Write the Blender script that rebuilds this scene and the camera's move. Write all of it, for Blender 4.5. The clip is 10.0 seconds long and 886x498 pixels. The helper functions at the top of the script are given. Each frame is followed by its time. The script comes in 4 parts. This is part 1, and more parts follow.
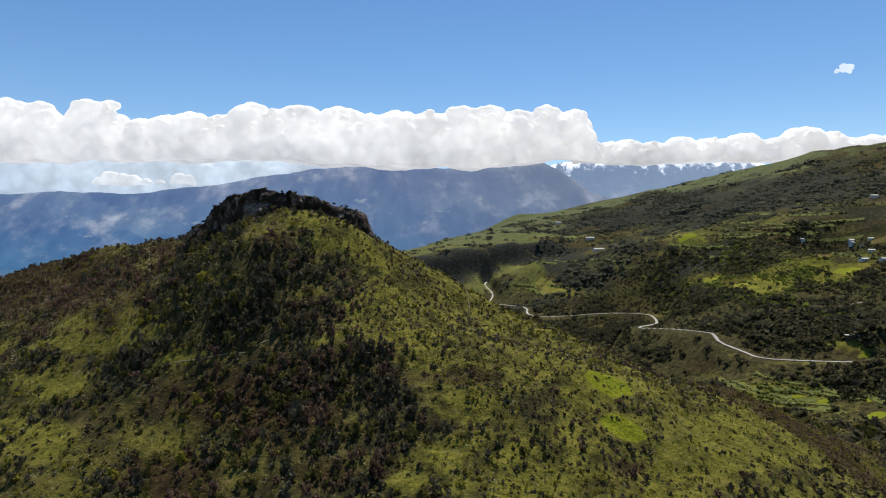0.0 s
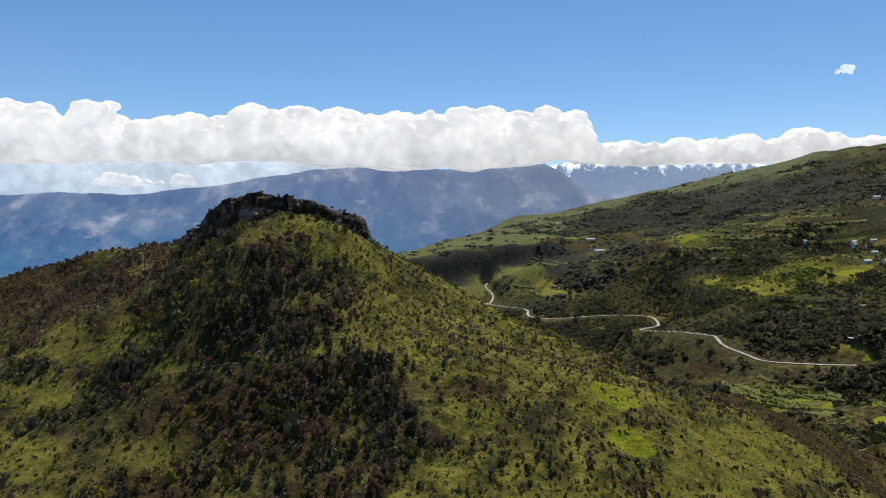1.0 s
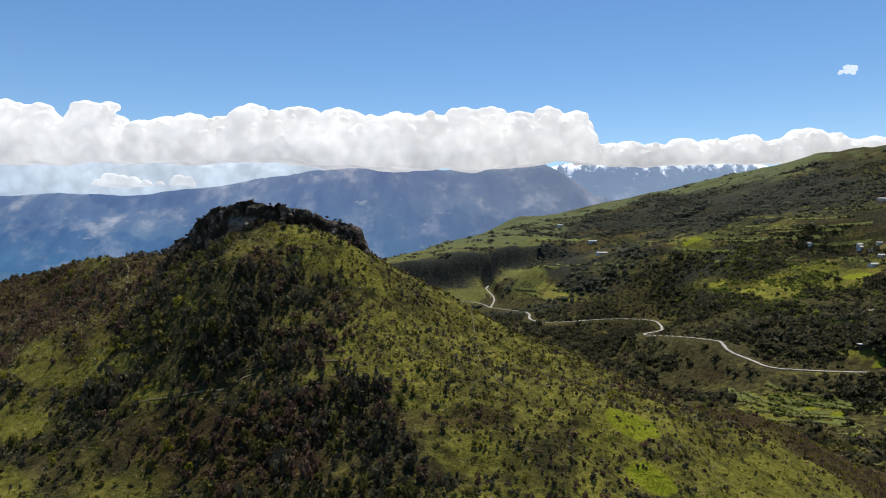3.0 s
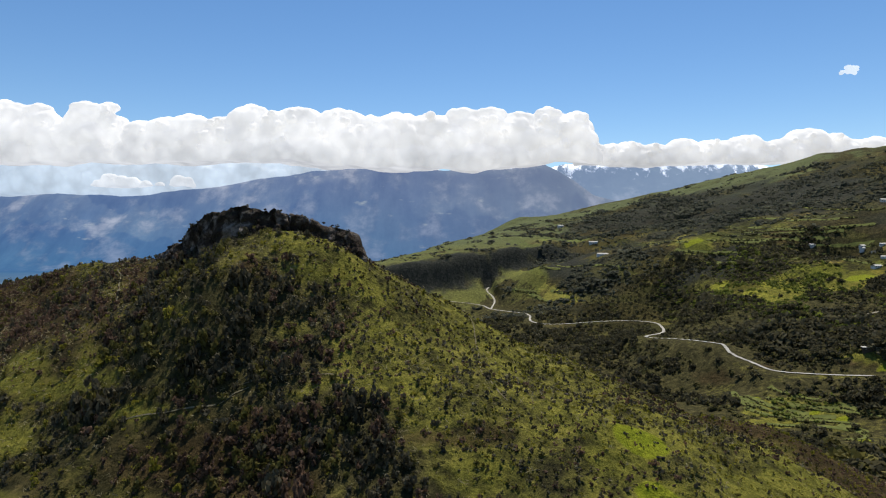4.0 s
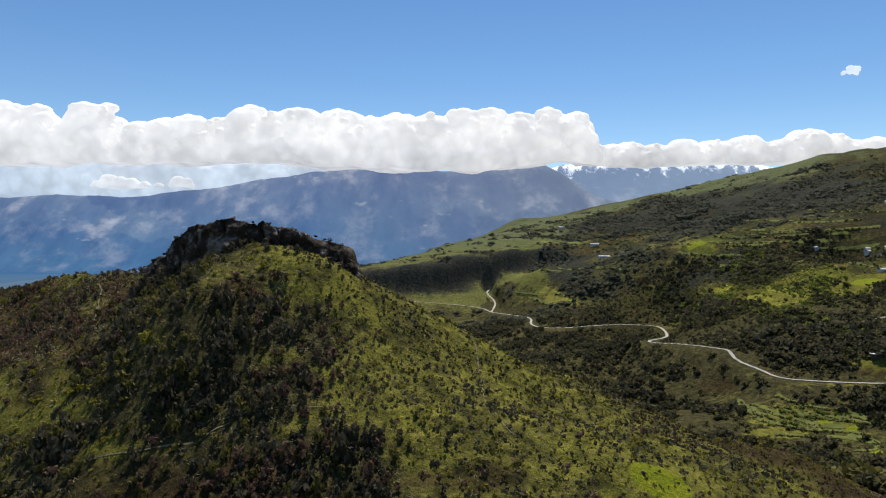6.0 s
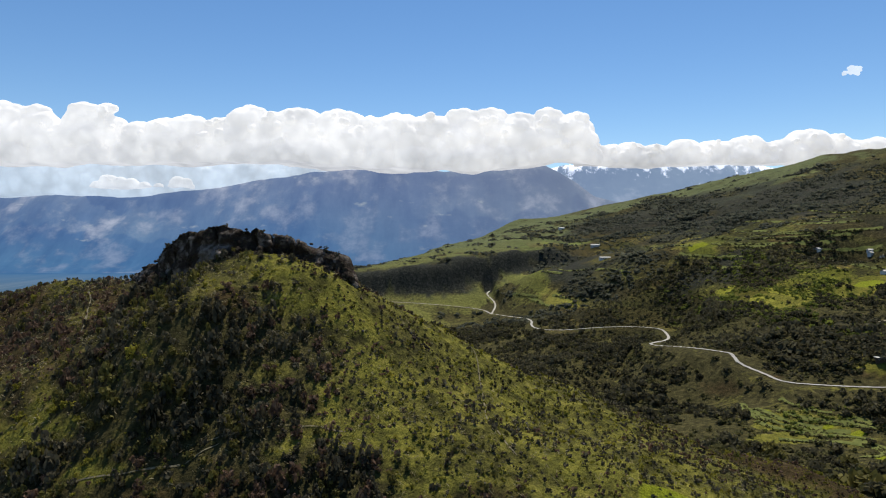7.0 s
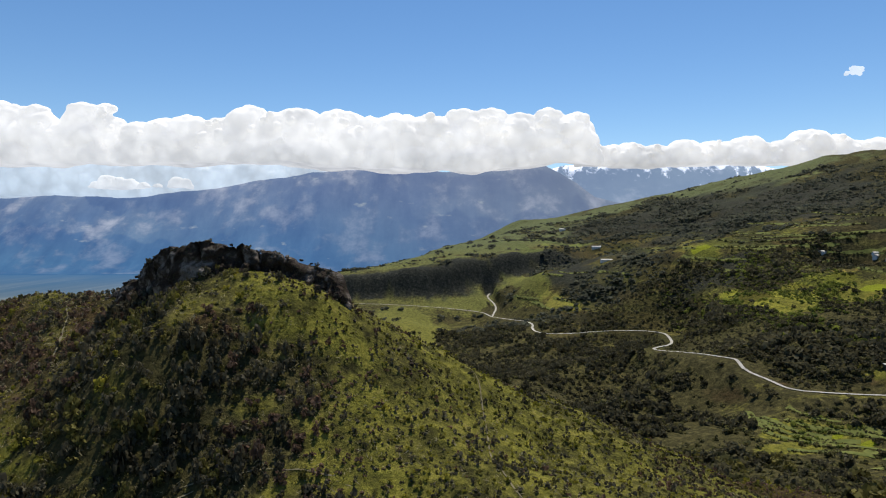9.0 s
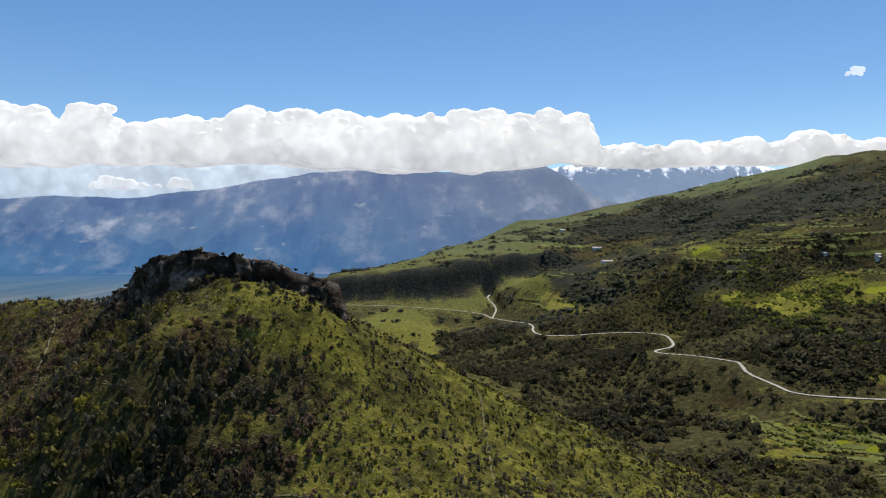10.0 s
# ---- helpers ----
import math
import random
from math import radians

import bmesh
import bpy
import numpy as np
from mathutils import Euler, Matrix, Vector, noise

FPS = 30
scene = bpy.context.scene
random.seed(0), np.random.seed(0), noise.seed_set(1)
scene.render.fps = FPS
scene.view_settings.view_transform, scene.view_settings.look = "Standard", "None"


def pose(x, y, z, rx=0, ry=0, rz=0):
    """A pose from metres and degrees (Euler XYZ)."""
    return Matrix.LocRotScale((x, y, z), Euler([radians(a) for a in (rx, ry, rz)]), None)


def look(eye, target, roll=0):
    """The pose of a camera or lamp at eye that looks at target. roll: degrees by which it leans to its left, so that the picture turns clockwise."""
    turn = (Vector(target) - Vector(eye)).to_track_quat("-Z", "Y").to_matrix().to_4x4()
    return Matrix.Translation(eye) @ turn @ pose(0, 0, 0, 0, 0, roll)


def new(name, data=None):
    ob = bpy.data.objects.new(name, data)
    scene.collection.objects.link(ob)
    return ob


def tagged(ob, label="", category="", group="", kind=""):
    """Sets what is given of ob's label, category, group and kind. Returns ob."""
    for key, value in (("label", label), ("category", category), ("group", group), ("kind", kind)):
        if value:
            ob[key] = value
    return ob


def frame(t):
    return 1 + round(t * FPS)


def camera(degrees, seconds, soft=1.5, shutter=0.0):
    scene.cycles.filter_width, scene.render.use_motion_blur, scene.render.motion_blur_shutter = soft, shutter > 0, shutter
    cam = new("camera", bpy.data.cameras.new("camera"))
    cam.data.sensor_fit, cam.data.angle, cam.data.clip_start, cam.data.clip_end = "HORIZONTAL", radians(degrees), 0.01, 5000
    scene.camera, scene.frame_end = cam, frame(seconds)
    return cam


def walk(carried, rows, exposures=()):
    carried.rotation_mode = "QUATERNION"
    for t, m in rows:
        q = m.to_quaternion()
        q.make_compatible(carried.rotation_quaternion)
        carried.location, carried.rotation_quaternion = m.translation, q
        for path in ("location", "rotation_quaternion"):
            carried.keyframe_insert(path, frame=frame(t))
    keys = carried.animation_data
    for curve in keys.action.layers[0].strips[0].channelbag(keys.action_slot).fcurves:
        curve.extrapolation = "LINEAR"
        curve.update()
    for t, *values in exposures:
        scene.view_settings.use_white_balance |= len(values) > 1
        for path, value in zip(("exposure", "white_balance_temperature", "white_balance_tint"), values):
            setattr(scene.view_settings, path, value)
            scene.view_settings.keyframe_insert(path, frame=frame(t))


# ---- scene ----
cam = camera(68.0, 10.0, soft=1.1)
METRES, EYE, TILT, LEAN, TURN = 40.0, 200.0, -2.0, 0.0, 0.0
ROWS = [
    (0.0, 0.0, 0.0000, 0.0, 0.000, 0.000, -0.0),
    (0.5, -0.0028, 0.0742, 0.0195, 0.005, 0.022, -0.01),
    (1.0, -0.0059, 0.1441, 0.038, 0.011, 0.056, -0.0),
    (1.5, -0.0084, 0.2218, 0.0596, 0.016, 0.067, -0.01),
    (2.0, -0.0104, 0.2952, 0.08, 0.033, 0.083, -0.01),
    (2.5, -0.0123, 0.3753, 0.1037, 0.045, 0.094, -0.01),
    (4.0, -0.0154, 0.6038, 0.1788, 0.061, 0.128, 0.02),
    (4.5, -0.0156, 0.6858, 0.2062, 0.056, 0.133, 0.02),
    (5.0, -0.0158, 0.7667, 0.2339, 0.056, 0.139, 0.03),
    (5.5, -0.0161, 0.8427, 0.2592, 0.056, 0.144, 0.04),
    (7.0, -0.0166, 1.0820, 0.3423, 0.056, 0.160, 0.05),
    (7.5, -0.0167, 1.1575, 0.3686, 0.056, 0.160, 0.05),
    (8.0, -0.0168, 1.2391, 0.3965, 0.056, 0.171, 0.06),
    (8.5, -0.0166, 1.3148, 0.4233, 0.050, 0.166, 0.06),
    (9.0, -0.0164, 1.3974, 0.4512, 0.050, 0.160, 0.05),
    (9.5, -0.0162, 1.4736, 0.4777, 0.045, 0.160, 0.06),
    (10.0, -0.016, 1.5564, 0.5065, 0.045, 0.160, 0.04),
]
walk(cam, [(t, pose(0, 0, EYE, TILT, LEAN, TURN) @ pose(METRES * x, METRES * y, METRES * z, 90 + pitch, roll, yaw)) for t, x, y, z, yaw, pitch, roll in ROWS])

# ---- light ----
SUN_AZ, SUN_EL = 14.0, 63.0
world = bpy.data.worlds.new("world")
scene.world = world
world.use_nodes = True
wn = world.node_tree.nodes
sky = wn.new("ShaderNodeTexSky")
sky.sky_type, sky.sun_disc = "NISHITA", False
sky.sun_elevation, sky.sun_rotation = radians(SUN_EL), radians(SUN_AZ)
sky.altitude, sky.air_density, sky.dust_density, sky.ozone_density = 1500, 1.0, 0.15, 2.2
wn["Background"].inputs[1].default_value = 0.12
vivid = wn.new("ShaderNodeHueSaturation")
vivid.inputs["Saturation"].default_value = 1.18
world.node_tree.links.new(sky.outputs[0], vivid.inputs["Color"])
world.node_tree.links.new(vivid.outputs[0], wn["Background"].inputs[0])
sun = new("sun", bpy.data.lights.new("sun", "SUN"))
sun.data.energy, sun.data.angle, sun.data.color = 5.0, radians(0.5), (1.0, 0.93, 0.80)
sun.matrix_world = look((0, 0, 900), (-math.sin(radians(SUN_AZ)) * math.cos(radians(SUN_EL)),
                                     -math.cos(radians(SUN_AZ)) * math.cos(radians(SUN_EL)), 900 - math.sin(radians(SUN_EL))))
scene.view_settings.exposure = 0.0


# ---- materials ----
def material(name, rough=0.9):
    m = bpy.data.materials.new(name)
    m.use_nodes = True
    n, l = m.node_tree.nodes, m.node_tree.links
    b = n["Principled BSDF"]
    b.inputs["Roughness"].default_value = rough
    b.inputs["Specular IOR Level"].default_value = 0.09
    return m, n, l, b


def noise_node(n, l, scale, detail=6.0, rough=0.6, vector=None):
    t = n.new("ShaderNodeTexNoise")
    t.inputs["Scale"].default_value, t.inputs["Detail"].default_value, t.inputs["Roughness"].default_value = scale, detail, rough
    if vector is None:
        g = n.new("ShaderNodeNewGeometry")
        vector = g.outputs["Position"]
    l.new(vector, t.inputs["Vector"])
    return t.outputs["Fac"]


def ramp(n, l, fac, stops):
    r = n.new("ShaderNodeValToRGB")
    while len(r.color_ramp.elements) < len(stops):
        r.color_ramp.elements.new(0.5)
    for e, (p, c) in zip(r.color_ramp.elements, stops):
        e.position, e.color = p, (*c, 1)
    l.new(fac, r.inputs[0])
    return r.outputs[0]


def mix(n, l, fac, a, b, kind="MIX"):
    m = n.new("ShaderNodeMix")
    m.data_type, m.blend_type = "RGBA", kind
    if isinstance(fac, float):
        m.inputs[0].default_value = fac
    else:
        l.new(fac, m.inputs[0])
    for i, v in ((6, a), (7, b)):
        if isinstance(v, tuple):
            m.inputs[i].default_value = (*v, 1)
        else:
            l.new(v, m.inputs[i])
    return m.outputs[2]


def relief(n, l, b, fac, strength, distance):
    u = n.new("ShaderNodeBump")
    u.inputs["Strength"].default_value, u.inputs["Distance"].default_value = strength, distance
    l.new(fac, u.inputs["Height"])
    l.new(u.outputs[0], b.inputs["Normal"])


def attribute(n, name):
    a = n.new("ShaderNodeAttribute")
    a.attribute_name = name
    return a.outputs["Fac"]


def sharpen(n, l, fac, lo, hi):
    m = n.new("ShaderNodeMapRange")
    m.inputs[1].default_value, m.inputs[2].default_value = lo, hi
    l.new(fac, m.inputs[0])
    return m.outputs[0]


def add(n, l, a, b, kind="ADD"):
    m = n.new("ShaderNodeMath")
    m.operation = kind
    for i, v in ((0, a), (1, b)):
        if isinstance(v, float):
            m.inputs[i].default_value = v
        else:
            l.new(v, m.inputs[i])
    return m.outputs[0]


def ground_material():
    m, n, l, b = material("turf_and_scrub_ground", 0.95)
    b.inputs["Specular IOR Level"].default_value = 0.04
    lush, brown, field = attribute(n, "lush"), attribute(n, "brown"), attribute(n, "field")
    broad, mid, fine = noise_node(n, l, 0.035), noise_node(n, l, 0.2, 10, 0.68), noise_node(n, l, 1.3, 8, 0.7)
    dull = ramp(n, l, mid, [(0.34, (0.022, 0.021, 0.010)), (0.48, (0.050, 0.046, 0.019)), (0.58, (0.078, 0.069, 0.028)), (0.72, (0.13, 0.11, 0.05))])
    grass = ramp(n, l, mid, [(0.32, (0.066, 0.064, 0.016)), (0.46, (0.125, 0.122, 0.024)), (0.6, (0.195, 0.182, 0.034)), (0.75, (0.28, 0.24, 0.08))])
    # Far grass goes grey-green, with haze put into its colour.
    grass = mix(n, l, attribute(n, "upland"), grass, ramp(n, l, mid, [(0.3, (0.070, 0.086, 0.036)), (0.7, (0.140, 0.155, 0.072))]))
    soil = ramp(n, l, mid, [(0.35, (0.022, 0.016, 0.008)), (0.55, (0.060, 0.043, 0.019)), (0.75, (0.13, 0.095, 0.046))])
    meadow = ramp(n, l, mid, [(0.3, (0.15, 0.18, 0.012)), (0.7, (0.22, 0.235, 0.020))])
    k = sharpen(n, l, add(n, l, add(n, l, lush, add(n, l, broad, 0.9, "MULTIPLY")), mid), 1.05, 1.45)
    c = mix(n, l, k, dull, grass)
    v = n.new("ShaderNodeTexVoronoi")
    w = n.new("ShaderNodeMapping")
    w.inputs["Scale"].default_value = (1.0, 0.55, 2.6)
    g = n.new("ShaderNodeNewGeometry")
    l.new(g.outputs["Position"], w.inputs[0])
    l.new(w.outputs[0], v.inputs["Vector"])
    v.inputs["Scale"].default_value = 0.024
    cell = n.new("ShaderNodeSeparateColor")
    l.new(v.outputs["Color"], cell.inputs[0])
    tone = ramp(n, l, cell.outputs[0], [(0.0, (0.5, 0.48, 0.45)), (0.35, (0.85, 0.95, 0.7)), (0.6, (1.05, 0.9, 0.85)), (0.8, (1.35, 1.45, 0.95)), (1.0, (1.8, 1.6, 1.3))])
    c = mix(n, l, attribute(n, "plots"), c, mix(n, l, 1.0, c, tone, "MULTIPLY"))
    kb = sharpen(n, l, add(n, l, add(n, l, brown, add(n, l, fine, 0.5, "MULTIPLY")), mid), 0.95, 1.35)
    c = mix(n, l, kb, c, soil)
    kf = sharpen(n, l, add(n, l, field, add(n, l, mid, 0.25, "MULTIPLY")), 0.55, 0.75)
    c = mix(n, l, kf, c, meadow)
    # This mask holds bare cliff, dark heath and a cloud shadow painted as colour.
    c = mix(n, l, attribute(n, "crag"), c, ramp(n, l, mid, [(0.35, (0.014, 0.017, 0.014)), (0.55, (0.034, 0.036, 0.030)), (0.72, (0.075, 0.074, 0.062))]))
    c = mix(n, l, 0.6, c, ramp(n, l, fine, [(0.36, (0.4, 0.4, 0.36)), (0.5, (0.9, 0.9, 0.86)), (0.64, (1.5, 1.46, 1.35))]), "MULTIPLY")
    l.new(c, b.inputs["Base Color"])
    relief(n, l, b, mid, 1.0, 2.2)
    return m


def leaf_material(name, dark, light, thin=0.42):
    m, n, l, b = material(name, 0.7)
    g = n.new("ShaderNodeNewGeometry")
    o = n.new("ShaderNodeObjectInfo")
    v = add(n, l, add(n, l, g.outputs["Random Per Island"], 0.65, "MULTIPLY"), add(n, l, o.outputs["Random"], 0.35, "MULTIPLY"))
    v = add(n, l, add(n, l, v, 0.6, "MULTIPLY"), add(n, l, add(n, l, noise_node(n, l, 0.06, 4), add(n, l, noise_node(n, l, 0.012, 3), 1.0, "SUBTRACT")), 0.9, "MULTIPLY"))
    v = add(n, l, v, 0.25)
    c = ramp(n, l, v, [(0.2, dark), (0.8, light)])
    l.new(c, b.inputs["Base Color"])
    t = n.new("ShaderNodeBsdfTranslucent")
    l.new(c, t.inputs[0])
    s = n.new("ShaderNodeMixShader")
    s.inputs[0].default_value = thin
    l.new(b.outputs[0], s.inputs[1])
    l.new(t.outputs[0], s.inputs[2])
    l.new(s.outputs[0], n["Material Output"].inputs[0])
    return m


def rock_material():
    m, n, l, b = material("weathered_grey_rock", 0.9)
    big, fine = noise_node(n, l, 0.25, 8), noise_node(n, l, 1.8, 10, 0.7)
    c = ramp(n, l, big, [(0.36, (0.018, 0.012, 0.009)), (0.52, (0.058, 0.042, 0.033)), (0.66, (0.29, 0.25, 0.215))])
    c = mix(n, l, sharpen(n, l, fine, 0.52, 0.66), c, (0.07, 0.07, 0.035))
    l.new(c, b.inputs["Base Color"])
    relief(n, l, b, fine, 1.0, 1.0)
    return m


def plain_material(name, a, c, scale, rough=0.9):
    m, n, l, b = material(name, rough)
    f = noise_node(n, l, scale, 8, 0.65)
    l.new(ramp(n, l, f, [(0.3, a), (0.7, c)]), b.inputs["Base Color"])
    relief(n, l, b, f, 0.4, 0.05)
    return m


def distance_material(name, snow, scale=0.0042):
    """Far country seen through miles of air: its own dim colour and, as emission, the blue light of the air."""
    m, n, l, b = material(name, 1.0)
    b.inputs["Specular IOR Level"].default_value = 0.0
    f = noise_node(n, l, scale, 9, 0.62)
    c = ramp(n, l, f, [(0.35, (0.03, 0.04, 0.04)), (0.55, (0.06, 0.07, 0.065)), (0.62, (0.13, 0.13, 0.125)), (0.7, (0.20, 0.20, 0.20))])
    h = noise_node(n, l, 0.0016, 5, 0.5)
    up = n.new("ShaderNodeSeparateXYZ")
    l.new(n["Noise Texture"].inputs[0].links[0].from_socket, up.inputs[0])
    # Blue haze painted as glow, greyer towards the crest.
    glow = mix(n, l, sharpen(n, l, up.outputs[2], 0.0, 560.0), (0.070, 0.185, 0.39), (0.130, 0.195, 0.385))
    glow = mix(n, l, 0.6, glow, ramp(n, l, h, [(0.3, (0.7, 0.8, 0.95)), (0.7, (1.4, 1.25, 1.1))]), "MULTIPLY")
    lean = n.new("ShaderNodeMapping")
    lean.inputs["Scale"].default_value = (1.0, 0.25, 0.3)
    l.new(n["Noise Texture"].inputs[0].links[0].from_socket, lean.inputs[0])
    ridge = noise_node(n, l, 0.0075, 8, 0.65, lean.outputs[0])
    # Ridge light and shade painted into the glow with stretched noise.
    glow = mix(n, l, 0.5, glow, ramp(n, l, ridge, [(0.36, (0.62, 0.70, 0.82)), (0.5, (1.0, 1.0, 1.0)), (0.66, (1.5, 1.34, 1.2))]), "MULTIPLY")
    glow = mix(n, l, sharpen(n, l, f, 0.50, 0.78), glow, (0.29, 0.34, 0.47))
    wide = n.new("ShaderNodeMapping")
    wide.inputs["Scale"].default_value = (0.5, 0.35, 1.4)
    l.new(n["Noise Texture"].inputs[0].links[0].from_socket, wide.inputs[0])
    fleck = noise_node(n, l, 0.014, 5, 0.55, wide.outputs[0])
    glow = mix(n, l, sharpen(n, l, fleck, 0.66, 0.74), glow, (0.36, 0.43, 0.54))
    # Glow pales towards the east, painting in sun-glare haze.
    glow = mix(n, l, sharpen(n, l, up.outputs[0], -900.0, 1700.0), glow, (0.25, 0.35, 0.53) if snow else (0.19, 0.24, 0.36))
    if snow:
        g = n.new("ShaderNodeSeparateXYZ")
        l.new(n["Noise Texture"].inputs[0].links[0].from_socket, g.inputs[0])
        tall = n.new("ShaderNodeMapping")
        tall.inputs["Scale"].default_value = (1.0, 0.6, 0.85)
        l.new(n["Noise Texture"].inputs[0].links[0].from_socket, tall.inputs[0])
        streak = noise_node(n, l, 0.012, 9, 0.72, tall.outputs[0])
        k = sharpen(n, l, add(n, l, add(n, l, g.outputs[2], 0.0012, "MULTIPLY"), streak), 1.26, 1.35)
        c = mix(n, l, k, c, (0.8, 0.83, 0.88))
        # The sunlit white of the snow is painted into the glow as well.
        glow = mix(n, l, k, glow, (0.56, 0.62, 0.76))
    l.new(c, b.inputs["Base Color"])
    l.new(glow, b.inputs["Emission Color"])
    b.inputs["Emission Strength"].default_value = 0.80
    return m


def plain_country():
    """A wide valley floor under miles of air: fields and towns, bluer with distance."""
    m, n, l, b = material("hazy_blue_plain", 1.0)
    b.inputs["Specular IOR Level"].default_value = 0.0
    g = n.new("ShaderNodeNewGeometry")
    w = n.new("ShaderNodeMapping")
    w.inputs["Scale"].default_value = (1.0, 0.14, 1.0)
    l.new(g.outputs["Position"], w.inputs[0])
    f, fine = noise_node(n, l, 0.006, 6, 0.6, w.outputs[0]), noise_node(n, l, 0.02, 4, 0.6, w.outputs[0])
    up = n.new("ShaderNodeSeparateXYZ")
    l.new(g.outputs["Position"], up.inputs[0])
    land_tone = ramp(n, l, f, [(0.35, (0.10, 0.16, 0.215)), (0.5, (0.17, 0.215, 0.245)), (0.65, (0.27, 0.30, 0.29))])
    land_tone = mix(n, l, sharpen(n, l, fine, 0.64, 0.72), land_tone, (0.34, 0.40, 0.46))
    # Aerial haze painted as emission, fading from land tones to blue along y.
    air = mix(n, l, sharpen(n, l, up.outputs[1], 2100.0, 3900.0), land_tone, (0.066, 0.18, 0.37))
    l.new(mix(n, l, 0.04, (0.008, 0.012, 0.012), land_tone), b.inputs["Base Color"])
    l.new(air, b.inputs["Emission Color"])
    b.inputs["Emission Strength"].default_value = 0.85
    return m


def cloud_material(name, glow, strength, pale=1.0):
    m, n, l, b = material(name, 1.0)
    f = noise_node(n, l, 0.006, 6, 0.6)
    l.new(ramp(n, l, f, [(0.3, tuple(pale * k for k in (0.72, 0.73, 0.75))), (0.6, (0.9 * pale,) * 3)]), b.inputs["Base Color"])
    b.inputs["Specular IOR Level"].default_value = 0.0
    # Clouds glow by emission, in place of sunlight scattered through them.
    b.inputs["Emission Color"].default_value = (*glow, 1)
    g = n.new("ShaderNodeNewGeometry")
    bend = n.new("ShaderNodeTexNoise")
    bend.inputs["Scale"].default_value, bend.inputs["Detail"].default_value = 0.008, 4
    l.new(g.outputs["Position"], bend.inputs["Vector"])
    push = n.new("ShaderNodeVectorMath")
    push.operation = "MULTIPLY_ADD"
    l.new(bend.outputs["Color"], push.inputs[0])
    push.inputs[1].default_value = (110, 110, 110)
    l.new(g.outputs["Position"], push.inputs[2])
    # Bright billows and grey creases: self-shading painted into the emission.
    billow_shading = None
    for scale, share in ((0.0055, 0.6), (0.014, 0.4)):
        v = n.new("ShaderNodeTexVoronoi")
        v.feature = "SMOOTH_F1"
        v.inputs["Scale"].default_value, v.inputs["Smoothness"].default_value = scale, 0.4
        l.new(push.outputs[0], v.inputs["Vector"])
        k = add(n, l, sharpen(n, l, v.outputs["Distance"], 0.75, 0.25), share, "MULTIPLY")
        billow_shading = k if billow_shading is None else add(n, l, billow_shading, k)
    # Soft grey patches of shade, likewise painted as weaker emission.
    patch_shading = sharpen(n, l, noise_node(n, l, 0.003, 3, 0.5), 0.35, 0.6)
    body = add(n, l, add(n, l, billow_shading, 0.7, "MULTIPLY"), add(n, l, patch_shading, 0.3, "MULTIPLY"))
    # Emission rises with height, so the base is painted in shade.
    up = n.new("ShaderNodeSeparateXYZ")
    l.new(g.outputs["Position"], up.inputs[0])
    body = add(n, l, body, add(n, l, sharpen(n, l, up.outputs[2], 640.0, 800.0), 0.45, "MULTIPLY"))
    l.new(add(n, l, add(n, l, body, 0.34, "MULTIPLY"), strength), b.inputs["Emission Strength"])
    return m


GROUND = ground_material()
ROCK = rock_material()
LEAF_GREEN = leaf_material("olive_green_leaves", (0.045, 0.043, 0.014), (0.20, 0.178, 0.05), 0.36)
LEAF_DARK = leaf_material("dark_evergreen_leaves", (0.020, 0.019, 0.012), (0.135, 0.12, 0.075), 0.30)
LEAF_BROWN = leaf_material("dry_brown_twigs", (0.046, 0.031, 0.022), (0.235, 0.15, 0.10), 0.38)
LEAF_LIGHT = leaf_material("light_green_leaves", (0.12, 0.12, 0.016), (0.32, 0.285, 0.045))
# Greyer, bluer leaf copy: distance haze put into the far trees' colour.
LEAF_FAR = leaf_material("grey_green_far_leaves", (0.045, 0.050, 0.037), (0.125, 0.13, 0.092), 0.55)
LEAF_VALLEY = leaf_material("deep_green_thicket_leaves", (0.038, 0.040, 0.018), (0.185, 0.172, 0.066), 0.54)
LEAF_WOOD = leaf_material("dark_broadleaf_leaves", (0.022, 0.022, 0.013), (0.135, 0.122, 0.066), 0.42)
LEAF_MEADOW = leaf_material("fresh_green_leaves", (0.055, 0.075, 0.014), (0.20, 0.225, 0.045), 0.5)
STRAW = leaf_material("pale_straw", (0.20, 0.165, 0.085), (0.46, 0.40, 0.25))
BARK = plain_material("brown_bark", (0.05, 0.035, 0.022), (0.12, 0.09, 0.06), 3.0)
ASPHALT = plain_material("pale_worn_road", (0.28, 0.265, 0.24), (0.46, 0.44, 0.40), 0.12)
DIRT = plain_material("pale_trodden_earth", (0.16, 0.14, 0.10), (0.30, 0.27, 0.21), 0.8)
TERRACE = plain_material("green_terrace_grass", (0.06, 0.075, 0.018), (0.16, 0.17, 0.045), 0.12)
TRAIL = plain_material("faint_worn_turf", (0.10, 0.088, 0.05), (0.22, 0.19, 0.12), 1.2)
WALL = plain_material("pale_render", (0.50, 0.48, 0.44), (0.66, 0.64, 0.6), 0.5)
ROOF = plain_material("grey_roofing", (0.42, 0.40, 0.37), (0.60, 0.57, 0.53), 0.6)
DARK = plain_material("dark_opening", (0.02, 0.02, 0.022), (0.04, 0.04, 0.045), 0.6)
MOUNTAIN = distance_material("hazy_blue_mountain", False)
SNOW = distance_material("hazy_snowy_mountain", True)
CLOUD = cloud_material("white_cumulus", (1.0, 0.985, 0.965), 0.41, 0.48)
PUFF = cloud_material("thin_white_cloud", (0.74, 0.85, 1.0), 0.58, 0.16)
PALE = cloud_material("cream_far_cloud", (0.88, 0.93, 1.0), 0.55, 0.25)
